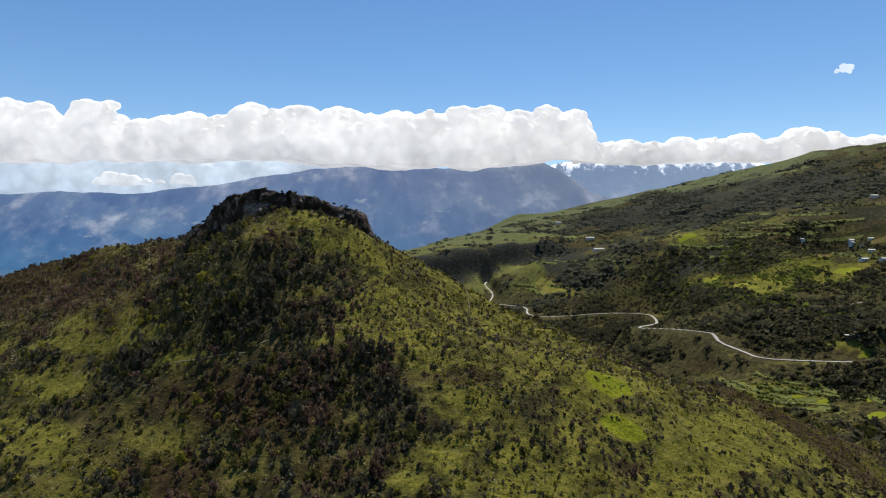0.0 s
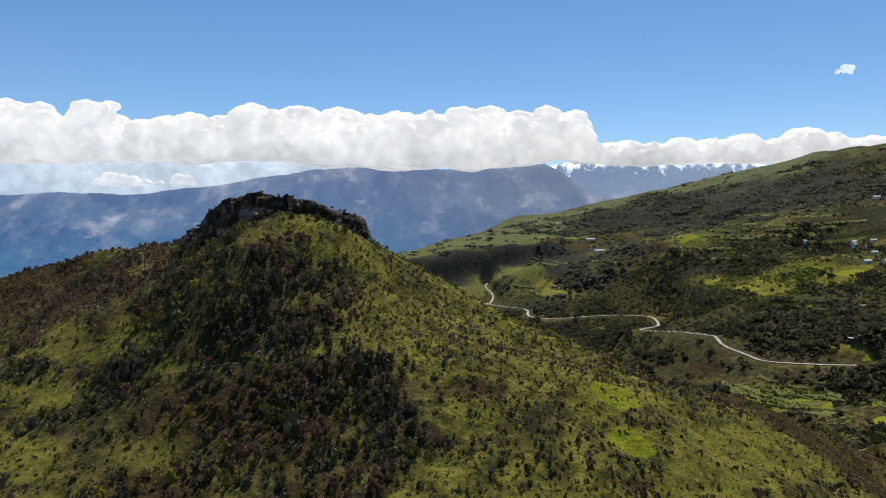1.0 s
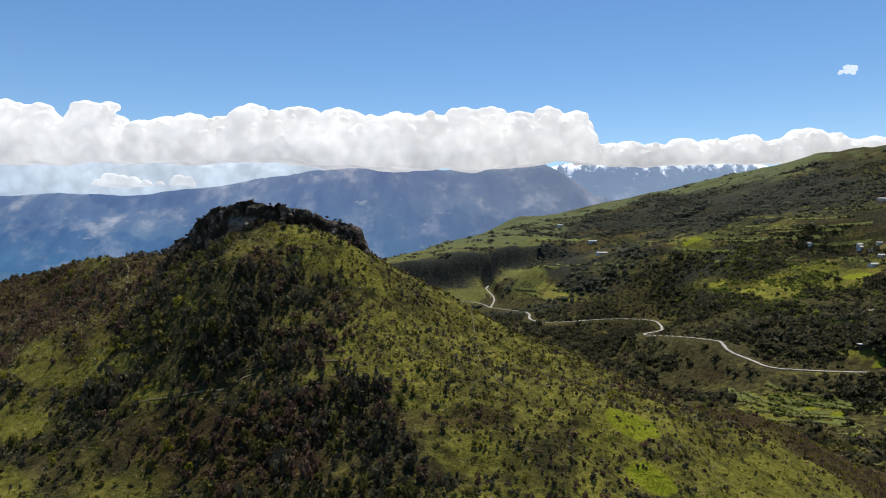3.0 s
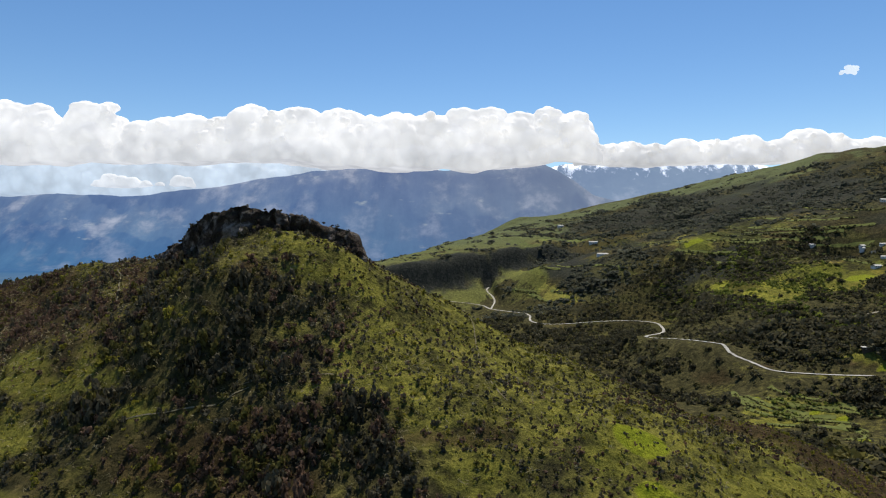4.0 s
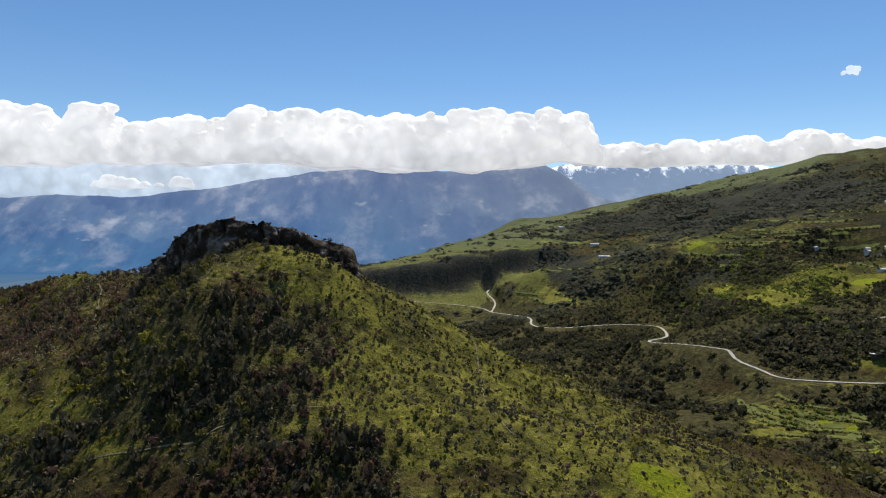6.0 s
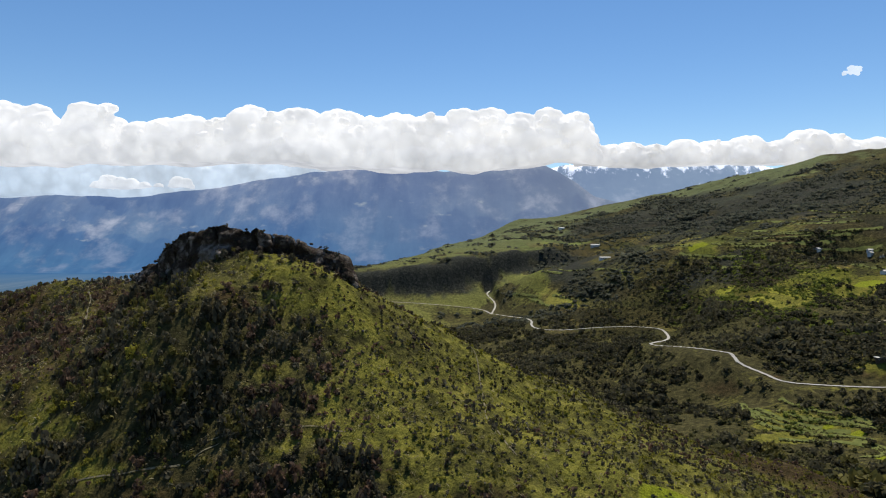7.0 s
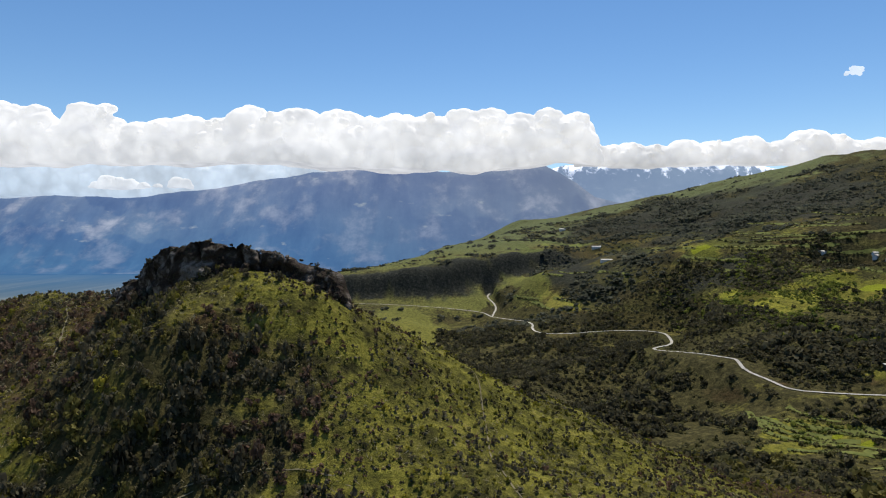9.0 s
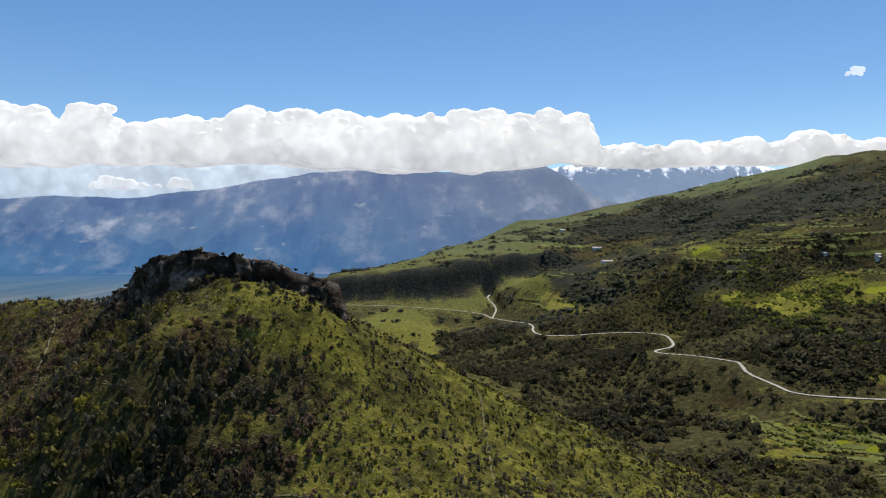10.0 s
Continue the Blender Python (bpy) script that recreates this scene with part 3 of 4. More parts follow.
set_values(ground.data, "crag", np.maximum(cliff, 0.85 * np.clip(heath_and_shadow * 1.4 - 0.3 - 1.2 * spots(GX, GY, GREENS + [(950, 2400, 330, 300), (300, 2450, 420, 330), (60, 1930, 400, 440), (1180, 1950, 200, 130, -45)], 0.3), 0, 1) * np.clip((GY - 980) / 80, 0, 1)))
# Distance ramp for the haze tint in the grass colour.
set_values(ground.data, "upland", np.clip((GY - 1000) / 800, 0, 1))
set_values(ground.data, "plots", np.clip((GY - 800) / 150, 0, 1) * np.clip((2000 - GY) / 300, 0, 1) * np.clip((GX - 120) / 120, 0, 1))
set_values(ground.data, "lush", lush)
set_values(ground.data, "brown", brown)
set_values(ground.data, "field", spots(GX, GY, FIELDS, 0.3))


# ---- roads and paths ----
def ribbon(name, line, width, lift, mat, step, skirt=0.0, ragged=0.0, even=1):
    p = smooth_line([q[:2] for q in line], step)
    t = np.gradient(p, axis=0)
    t /= np.hypot(t[:, 0], t[:, 1])[:, None]
    nrm = np.stack([-t[:, 1], t[:, 0]], 1)
    w = width / 2 * (1 + ragged * ripple(p[:, 0], p[:, 1], step * 3, 77, 2))[:, None]
    cols = [p + nrm * w * k for k in (-1, -0.5, 0, 0.5, 1)]
    zs = [H(c[:, 0], c[:, 1]) for c in cols]
    top = np.maximum.reduce(zs) if skirt else None
    if skirt:
        k = np.ones(even) / even
        top = np.convolve(np.pad(top, even // 2, mode="edge"), k, "valid")[:len(p)]
        zs = [top] * 5
    rows = [np.column_stack([c, z + lift]) for c, z in zip(cols, zs)]
    if skirt:
        a, b = cols[0] - nrm * skirt * 0.6, cols[-1] + nrm * skirt * 0.6
        rows = [np.column_stack([a, top - skirt])] + rows + [np.column_stack([b, top - skirt])]
    v = np.concatenate(rows)
    n = len(p)
    return new(name, mesh(name, v, sheet(n, len(rows))[:, ::-1], mat, True))


tagged(ribbon("road", ROAD, 3.7, 0.7, ASPHALT, 3.0), "pale winding country road cut into the valley side", "road", kind="structure")
tagged(ribbon("road", BRANCH, 3.4, 0.4, ASPHALT, 3.0), "pale side road climbing between green fields", "road", kind="structure")


# ---- clouds ----
def icosphere(sub):
    bm = bmesh.new()
    bmesh.ops.create_icosphere(bm, subdivisions=sub, radius=1)
    v = np.array([q.co for q in bm.verts])
    f = np.array([[q.index for q in p.verts] for p in bm.faces])
    bm.free()
    return v, f


def lumpy(v, seed, amount, size):
    """Radial swelling of a unit shape by three crossed noises."""
    k = ripple(v[:, 0] * 100 + 900 + v[:, 2] * 37, v[:, 1] * 100 + 500 - v[:, 2] * 53, size * 100, seed, 4) + ripple(v[:, 2] * 100 + 300, v[:, 0] * 100 + v[:, 1] * 71 + 700, size * 100, seed + 9, 4)
    return v * (1 + amount * k)[:, None]


def join(pieces):
    vs, fs, n = [], [], 0
    for v, f in pieces:
        vs.append(v)
        fs.append(f + n)
        n += len(v)
    return np.concatenate(vs), np.concatenate(fs)


BALL3, BALL2, BALL1 = icosphere(4), icosphere(3), icosphere(2)
rng = np.random.default_rng(5)


def cloud_bank(name, towers, base, y, label, voxel=9.0, mat=None, sag=0.0):
    """Cumulus: a solid heap under the towers (x, top, half width), with large, middling and small puffs swelling out of it."""
    pieces = []

    def puff(x, yy, z, r, squash=0.9):
        ball = BALL2 if r > 8 * voxel else BALL1
        v = lumpy(ball[0], int(rng.integers(1000)), 0.10, 0.6) * np.array([r * 1.1, r, r * squash])
        pieces.append((v + np.array([x, yy, z]), ball[1]))

    def droop(q):
        return sag * np.clip((q + 1100) / 500, 0, 1) * np.clip((750 - q) / 350, 0, 1)

    low = [base - float(droop(np.float64(t[0]))) for t in towers]
    for (x, top, w), floor in zip(towers, low):
        high = top - floor
        for u in (0.0, 0.3, 0.55):
            r = min(0.5 * high, w) * (1 - 0.35 * u)
            for k in (-0.5, 0.0, 0.5):
                puff(x + k * w * (1.15 - u), y + rng.uniform(-0.2, 0.2) * w, min(floor + 0.4 * r + u * high, top - r), r)
        for i in range(9):
            a = rng.uniform(-1, 1)
            r = w * rng.uniform(0.28, 0.46)
            z = floor + (high - r) * (1 - 0.8 * abs(a) ** 1.6) * rng.uniform(0.55, 1.0)
            puff(x + a * w * 1.05, y - 0.35 * w * rng.uniform(-0.6, 1.3), z, r)
        for i in range(26):
            a = rng.uniform(-1.15, 1.15)
            r = w * rng.uniform(0.13, 0.25)
            z = floor + (high - r) * max(0.1, 1 - 0.75 * abs(a) ** 1.8) * rng.uniform(0.3, 0.97) ** 0.5
            puff(x + a * w, y - w * rng.uniform(-0.3, 0.95), z, r)
        for k, r in ((-0.4, 0.36), (0.0, 0.46), (0.42, 0.36)):
            puff(x + k * w, y - 0.2 * w, top - r * w * (1.0 + abs(k) * 0.8), r * w)
    v, f = join(pieces)
    floor = base - droop(v[:, 0])
    v[:, 2] = np.maximum(v[:, 2], floor + 2.2 * voxel * ripple(v[:, 0], v[:, 1], 22 * voxel, 91))
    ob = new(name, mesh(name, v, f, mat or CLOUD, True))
    m = ob.modifiers.new("grown together", "REMESH")
    m.mode, m.voxel_size, m.use_smooth_shade = "VOXEL", voxel, True
    m = ob.modifiers.new("soft", "SMOOTH")
    m.factor, m.iterations = 0.5, 3
    return tagged(ob, label, "cloud", kind="stuff")


TOWERS = [(-2890, 1060, 150), (-2680, 1040, 125), (-2500, 940, 110), (-2370, 1055, 130), (-2220, 1045, 95), (-2020, 925, 110), (-1820, 950, 130), (-1680, 970, 120), (-1480, 950, 130),
          (-1270, 1030, 140), (-1120, 985, 120), (-960, 1020, 150), (-690, 1005, 160), (-480, 960, 130), (-310, 975, 160), (-90, 970, 140), (130, 1015, 150), (310, 1015, 130), (500, 985, 130),
          (690, 1015, 120), (800, 965, 120), (880, 985, 105)]
EAST_TOWERS = [(1040, 790, 100), (1160, 790, 90), (1280, 805, 100), (1450, 790, 100), (1640, 825, 105), (1830, 815, 100), (1950, 810, 90), (2070, 845, 105), (2200, 800, 100), (2340, 825, 120),
               (2490, 890, 130), (2660, 855, 120), (2800, 820, 110), (2950, 835, 120), (3200, 870, 160)]
cloud_bank("cloud_bank", TOWERS, 640, 4420, "bright white cumulus bank resting on the far mountains", sag=45.0)
cloud_bank("cloud_bank", EAST_TOWERS, 632, 4560, "low white cumulus bank over the snowy range")
# Glowing bank added behind the others to paint pale haze over the low sky.
cloud_bank("cloud_bank", [(-3300 + 130 * i, 765 - 3 * i, 150) for i in range(25)], 430, 4930, "pale horizon haze built as a glowing cloud bank", 14.0, VEIL)
cloud_bank("cloud", [(-2420, 545, 40), (-2340, 590, 50), (-2260, 575, 45), (-2180, 565, 40), (-2090, 540, 36), (-1990, 530, 30), (-1860, 578, 40), (-1795, 565, 34)], 485, 4640, "small pale cloud low behind the bank", 7.0, PALE)
wisp = []
for _ in range(90):
    r = rng.uniform(3.0, 8.5)
    c = np.array([1495 + rng.normal() * 9, 2466 + rng.normal() * 8, 787 + rng.normal() * 5.5])
    wisp.append((lumpy(BALL1[0], int(rng.integers(1000)), 0.25, 0.4) * r * np.array([1.3, 1.0, 0.9]) + c, BALL1[1]))
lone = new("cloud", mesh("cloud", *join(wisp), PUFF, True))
grow = lone.modifiers.new("grown together", "REMESH")
grow.mode, grow.voxel_size, grow.use_smooth_shade = "VOXEL", 1.1, True
blur = lone.modifiers.new("soft", "SMOOTH")
blur.factor, blur.iterations = 0.5, 14
tagged(lone, "small lone white cloud in the blue sky", "cloud", kind="stuff")


# ---- far mountains ----
def mountains(name, crest, y0, y1, ycrest, mat, label, seed, floor):
    x, y = steps((-5200, 5200, 26)), steps((y0, y1, 22))
    X, Y = np.meshgrid(x, y)
    X, Y = X.ravel(), Y.ravel()
    top = np.interp(X, [c[0] for c in crest], [c[1] for c in crest])
    u = np.where(Y < ycrest, (Y - y0) / (ycrest - y0), 1 - 0.8 * (Y - ycrest) / (y1 - ycrest))
    spur = ripple(X, Y * 0.35, 420, seed, 5)
    body = np.clip(u, 0, 1) ** 1.6 * (1 + 0.36 * spur * (1 - np.abs(u) ** 6))
    Z = floor + (top - floor) * body + 26 * ripple(X, Y * 0.6, 130, seed + 3, 5) * u * (1.25 - u)
    return tagged(new(name, mesh(name, np.stack([X, Y, Z], 1), sheet(len(x), len(y)), mat, True)), label, "mountain", kind="structure")


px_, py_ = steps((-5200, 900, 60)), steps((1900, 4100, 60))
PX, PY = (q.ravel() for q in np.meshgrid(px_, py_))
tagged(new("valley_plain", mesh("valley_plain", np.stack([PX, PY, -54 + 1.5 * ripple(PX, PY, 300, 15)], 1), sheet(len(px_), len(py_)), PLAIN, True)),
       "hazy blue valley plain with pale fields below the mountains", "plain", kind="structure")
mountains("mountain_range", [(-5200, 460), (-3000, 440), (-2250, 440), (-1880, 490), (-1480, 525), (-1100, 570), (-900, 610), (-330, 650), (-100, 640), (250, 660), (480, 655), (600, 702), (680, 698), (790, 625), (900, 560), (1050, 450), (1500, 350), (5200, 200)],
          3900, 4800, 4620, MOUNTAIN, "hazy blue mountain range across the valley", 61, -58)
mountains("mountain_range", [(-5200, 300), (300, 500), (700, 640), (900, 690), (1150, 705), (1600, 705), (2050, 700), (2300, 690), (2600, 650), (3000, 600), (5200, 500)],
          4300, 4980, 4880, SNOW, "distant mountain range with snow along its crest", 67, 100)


# ---- rocks ----
def boulder(seed, sub=BALL2, boxy=0.62):
    """A block of rock: a squared ball cut by random planes and roughened."""
    g = np.random.default_rng(seed)
    v = sub[0].copy()
    v = np.sign(v) * np.abs(v) ** boxy
    for _ in range(20):
        nrm = g.normal(size=3) * np.array([1, 1, 0.7])
        nrm /= np.linalg.norm(nrm)
        over = np.maximum(0, v @ nrm - g.uniform(0.62, 1.0))
        v -= over[:, None] * nrm
    return lumpy(lumpy(v, seed, 0.06, 0.4), seed + 5, 0.06, 0.11), sub[1]


ROCK_MESHES = [mesh("boulder", *boulder(100 + i, BALL3), ROCK) for i in range(9)]
SMALL_ROCKS = [mesh("stone", *boulder(200 + i, BALL1, 0.8), ROCK) for i in range(6)]
outcrop = tagged(new("rock_outcrop"), "dark craggy rock outcrop crowning the hill", "rock outcrop")
outcrop.location = (-55, 224, float(H(-55.0, 224.0)))
CAP = [(-101, 262, 197), (-94, 253, 200.5), (-86, 243, 204.5), (-78, 234, 208), (-71, 228, 211), (-64, 225, 212), (-53, 223.5, 212), (-47, 224, 210.4), (-41, 226, 208.8), (-36, 225.5, 207.6), (-31.5, 223, 205.6), (-28.5, 220.5, 203), (-27.2, 218.2, 200), (-26.4, 216.4, 197)]
capd = np.concatenate([[0], np.cumsum([math.dist(a[:2], b[:2]) for a, b in zip(CAP, CAP[1:])])])
rng = np.random.default_rng(11)
rock_tops = []


def along_cap(d, k):
    return np.interp(d, capd, [c[k] for c in CAP])


def rock_face():
    """One craggy wall along the summit: ribs, clefts and ledges on a battered face, a flat broken top."""
    d = np.arange(-1.5, capd[-1] + 1.5, 0.42)
    x, y = sum(along_cap(d + q, 0) for q in (-2, -1, 0, 1, 2)) / 5, sum(along_cap(d + q, 1) for q in (-2, -1, 0, 1, 2)) / 5
    turn = np.arctan2(along_cap(d + 5, 1) - along_cap(d - 5, 1), along_cap(d + 5, 0) - along_cap(d - 5, 0))
    nx, ny = np.sin(turn), -np.cos(turn)
    end = np.clip(np.minimum(d + 1.5, capd[-1] + 1.5 - d) / 3.5, 0.05, 1) ** 0.5
    step = np.round(2.2 * ripple(d, 0 * d, 9, 141, 2)) / 2.2
    foot, heel = H(x + nx * 3.5, y + ny * 3.5) - 3.0, H(x - nx * 5, y - ny * 5) - 3.0
    top = np.maximum(along_cap(d, 2) + 0.9 * step + 0.7 * ripple(d, 0 * d, 3.1, 143, 4) - 0.9 * np.exp(-(ripple(d, 0 * d, 5.2, 145, 2) / 0.12) ** 2), foot + 3.2)
    top = foot + (top - foot) * end
    rows = []
    for u in np.linspace(0, 1, 24):
        z = foot + (top - foot) * u
        rib = 1.9 * ripple(d, z * 0.22, 8, 151, 2) + 1.4 * ripple(d, z * 0.8, 2.6, 153, 5)
        cleft = 1.7 * np.exp(-(ripple(d + 0.25 * z, z * 0.2, 4.6, 155, 2) / 0.11) ** 2)
        ledge = 0.9 * np.round(1.6 * ripple(d * 0.5, z, 2.6, 157, 2)) / 1.6
        off = (3.4 - 1.5 * u - 0.9 * u ** 8 + rib + ledge - cleft) * (0.35 + 0.65 * end)
        rows.append(np.stack([x + nx * off, y + ny * off, z - 0.5 * cleft * u], 1))
    for u in (0.15, 0.4, 0.7, 1.0):
        off = (1 - u) * 0.8 - 3.6 * u
        rows.append(np.stack([x + nx * off, y + ny * off, top + 0.4 * ripple(d, off + 0 * d, 1.6, 159, 3) - 0.8 * u * u], 1))
    rows.append(np.stack([x - nx * 5, y - ny * 5, heel], 1))
    v = np.concatenate(rows)
    n = len(d)
    rock_tops.extend((float(x[q]), float(y[q]), float(top[q])) for q in range(6, n - 6, 6))
    f = sheet(n, len(rows))
    return v, f


o = new("rock_face", mesh("rock_face", *rock_face(), ROCK))
o.parent = outcrop
o.matrix_parent_inverse = Matrix.Translation(-outcrop.location)
for row, (shift, gap, lo, hi) in enumerate(((-3.0, 5.5, 0.6, 1.5), (-4.8, 6.5, 0.5, 1.1), (0.2, 4.6, 0.35, 0.8))):
    for d in np.arange(1.5, capd[-1] - 1, gap):
        d = d + rng.uniform(-1.4, 1.4)
        turn = math.atan2(float(along_cap(d + 3, 1) - along_cap(d - 3, 1)), float(along_cap(d + 3, 0) - along_cap(d - 3, 0)))
        x, y, top = (float(along_cap(d, k)) for k in range(3))
        x, y = x - math.sin(turn) * shift, y + math.cos(turn) * shift
        r = rng.uniform(lo, hi)
        o = new("boulder", ROCK_MESHES[int(rng.integers(9))])
        o.parent = outcrop
        o.location = Vector((x, y, top - 0.3 * r if row == 2 else float(H(x, y)) + 0.2 * r)) - outcrop.location
        o.scale = (r * rng.uniform(0.8, 1.3), r, r * (0.65 if row == 2 else rng.uniform(0.8, 1.5)))
        o.rotation_euler = (rng.uniform(-0.15, 0.15), rng.uniform(-0.15, 0.15), rng.uniform(0, 6.3))


for _ in range(16):
    u = rng.uniform(0, 1)
    x, y, r = -28.5 + 4.6 * u + rng.normal() * 0.5, 219 - 4.0 * u + rng.normal() * 0.8, rng.uniform(0.5, 1.3)
    o = new("boulder", ROCK_MESHES[int(rng.integers(9))])
    o.parent = outcrop
    o.location = Vector((x, y, float(H(x, y)) + 3.6 * (1 - u) * rng.uniform(0.0, 1.0) + 0.2 * r)) - outcrop.location
    o.scale, o.rotation_euler = (r * 0.8, r, r * rng.uniform(0.9, 1.5)), (rng.uniform(-0.3, 0.3), rng.uniform(-0.3, 0.3), rng.uniform(0, 6.3))


# ---- plants ----
def leaf_heap(seed, lobes, leaves, size, tall, flat=0.35):
    """A crown of loose leaf sprays, one unit in half width, standing on z = 0."""
    g = np.random.default_rng(seed)
    c = g.normal(size=(lobes, 3)) * np.array([0.42, 0.42, 0.22 * tall]) + np.array([0, 0, 0.55 * tall])
    r = g.uniform(0.34, 0.62, lobes)
    k = g.integers(lobes, size=leaves)
    d = g.normal(size=(leaves, 3))
    d[:, 2] += 0.35
    d /= np.linalg.norm(d, axis=1)[:, None]
    p = c[k] + d * (r[k] * g.uniform(0.6, 1.05, leaves))[:, None] * np.array([1, 1, 0.9 * tall ** 0.5])
    p[:, 2] = np.abs(p[:, 2])
    nrm = d + g.normal(size=(leaves, 3)) * 0.55
    nrm /= np.linalg.norm(nrm, axis=1)[:, None]
    a = np.cross(nrm, g.normal(size=(leaves, 3)))
    a /= np.linalg.norm(a, axis=1)[:, None]
    b = np.cross(nrm, a)
    s = (size * g.uniform(0.6, 1.3, leaves))[:, None]
    v = np.stack([p - a * s, p - b * s * flat * 1.6, p + a * s * 0.9, p + b * s * flat * 2.2], 1).reshape(-1, 3)
    return v, np.arange(leaves * 4).reshape(-1, 4)


def scatter(protos, x, y, scale, seed, sink=0.1, tall=None):
    """Vertices and faces of many copies of the prototypes, stood on the ground."""
    g = np.random.default_rng(seed)
    pick, turn = g.integers(len(protos), size=len(x)), g.uniform(0, 6.283, len(x))
    z = H(x, y)
    tall = np.ones(len(x)) if tall is None else tall
    out = []
    for i, (v, f) in enumerate(protos):
        m = pick == i
        if not m.any():
            continue
        ct, st, sc = np.cos(turn[m])[:, None], np.sin(turn[m])[:, None], scale[m][:, None]
        q = np.stack([(v[:, 0] * ct - v[:, 1] * st) * sc + x[m][:, None], (v[:, 0] * st + v[:, 1] * ct) * sc + y[m][:, None],
                      v[:, 2] * sc * tall[m][:, None] + z[m][:, None] - sink * sc], 2)
        n = len(v)
        out.append((q.reshape(-1, 3), (f[None] + (np.arange(m.sum()) * n)[:, None, None]).reshape(-1, f.shape[1])))
    return join(out)


def grid_points(x0, x1, y0, y1, step, g):
    X, Y = np.meshgrid(np.arange(x0, x1, step), np.arange(y0, y1, step))
    return X.ravel() + g.uniform(-0.5, 0.5, X.size) * step, Y.ravel() + g.uniform(-0.5, 0.5, X.size) * step


SHRUBS = [leaf_heap(300 + i, 6, 78, 0.235, 0.9 + 0.14 * i, 0.6) for i in range(6)]
LOW_SHRUBS = [leaf_heap(350 + i, 4, 18, 0.42, 0.85 + 0.1 * i, 0.55) for i in range(6)]
rng = np.random.default_rng(21)


def on_hill(step):
    x, y = grid_points(-420, 190, 96, 470, step, rng)
    m = (y < np.interp(x, [c[0] for c in CREST], [c[1] for c in CREST]) + 12) & (spots(x, y, [(-58, 225, 24, 4)], 0.1) < 0.5) & (np.abs(x) < 0.76 * y + 6)
    return x[m], y[m], shrub_cover(x[m], y[m])


sx, sy, cover = on_hill(2.1)
keep = rng.uniform(size=sx.size) < np.where(eastern(sx, sy) > 0.5, 0.40 + 0.75 * cover, cover * 1.1 - 0.06)
sx, sy, cover = sx[keep], sy[keep], cover[keep]
size = (0.62 + 1.0 * rng.uniform(size=sx.size) ** 2.2) * (0.66 + 0.62 * cover) * np.where(sx < -125, 0.72, np.where(eastern(sx, sy) > 0.5, 0.68, 1.0))
big = len(sx)
lx, ly, lc = on_hill(1.5)
keep = rng.uniform(size=lx.size) < 0.36 - 0.12 * lc + 0.22 * ripple(lx, ly, 11, 23, 2) - 0.25 * spots(lx, ly, OPENINGS, 0.3)
keep &= spots(lx, ly, FIELDS, 0.15) < 0.3
lx, ly, lc = lx[keep], ly[keep], lc[keep]
sx, sy, cover = np.concatenate([sx, lx]), np.concatenate([sy, ly]), np.concatenate([cover, lc])
size = np.concatenate([size, rng.uniform(0.28, 0.62, lx.size)])
low = (np.arange(len(sx)) >= big) | ((eastern(sx, sy) > 0.5) & (sy > 150) & (cover < 0.75))
kind = rng.uniform(size=sx.size) + 0.30 * ripple(sx, sy, 30, 51, 2)
brownish = spots(sx, sy, BROWN, 0.5)
species = np.where(kind + 0.55 * brownish > 0.88, 2, np.where((kind < 0.16) & (cover < 0.5), 3, np.where(kind + 0.26 * cover < 0.46, 0, 1)))
NAMES = [("olive_shrubs", LEAF_GREEN, "olive green shrubs scattered over the hillside"), ("dark_shrubs", LEAF_DARK, "dark evergreen shrubs crowding the steep hill face"),
         ("dry_shrubs", LEAF_BROWN, "dry brown twiggy shrubs on the hillside"), ("light_shrubs", LEAF_LIGHT, "light green low shrubs among the grass")]
single = (sy < 165) & (sx > -70) & (sx < 60) & ~low
single &= np.cumsum(single) <= 300
for i, (name, mat, label) in enumerate(NAMES):
    m, q = (species == i) & ~single & ~low, (species == i) & low
    v, f = join([scatter(SHRUBS, sx[m], sy[m], size[m], 400 + i, 0.3, rng.uniform(0.9, 1.5, m.sum()) * (0.85 + 0.4 * cover[m])),
                 scatter(LOW_SHRUBS, sx[q], sy[q], size[q], 420 + i, 0.38, rng.uniform(0.9, 1.4, q.sum()))])
    tagged(new(name, mesh(name, v, f, mat)), label, "shrubs", kind="stuff")
ONE = [("olive green leafy shrub on the grassy slope", LEAF_GREEN), ("dark evergreen shrub on the grassy slope", LEAF_DARK),
       ("dry brown twiggy shrub on the slope", LEAF_BROWN), ("light green low shrub in the grass", LEAF_LIGHT)]
SHRUB_MESHES = [[mesh("shrub", *p, mat) for p in SHRUBS] for _, mat in ONE]
for x, y, s, k in zip(sx[single], sy[single], size[single], species[single]):
    o = new("shrub", SHRUB_MESHES[k][int(rng.integers(6))])
    o.location, o.scale, o.rotation_euler = (x, y, float(H(x, y)) - 0.28 * s), (s, s, s * rng.uniform(0.8, 1.3)), (0, 0, rng.uniform(0, 6.3))
    tagged(o, ONE[k][0], "shrub", "shrubs on the near slope")

for x, y, top in rock_tops:
    s = rng.uniform(0.35, 0.95)
    o = new("shrub", SHRUB_MESHES[1][int(rng.integers(6))])
    o.location, o.scale = (x + rng.uniform(-0.4, 0.4), y + rng.uniform(-0.3, 0.6), top - 0.35 - 0.35 * s), (s, s, s)
    tagged(o, "dark windblown shrub rooted on top of the crag", "shrub", "shrubs on the crag")

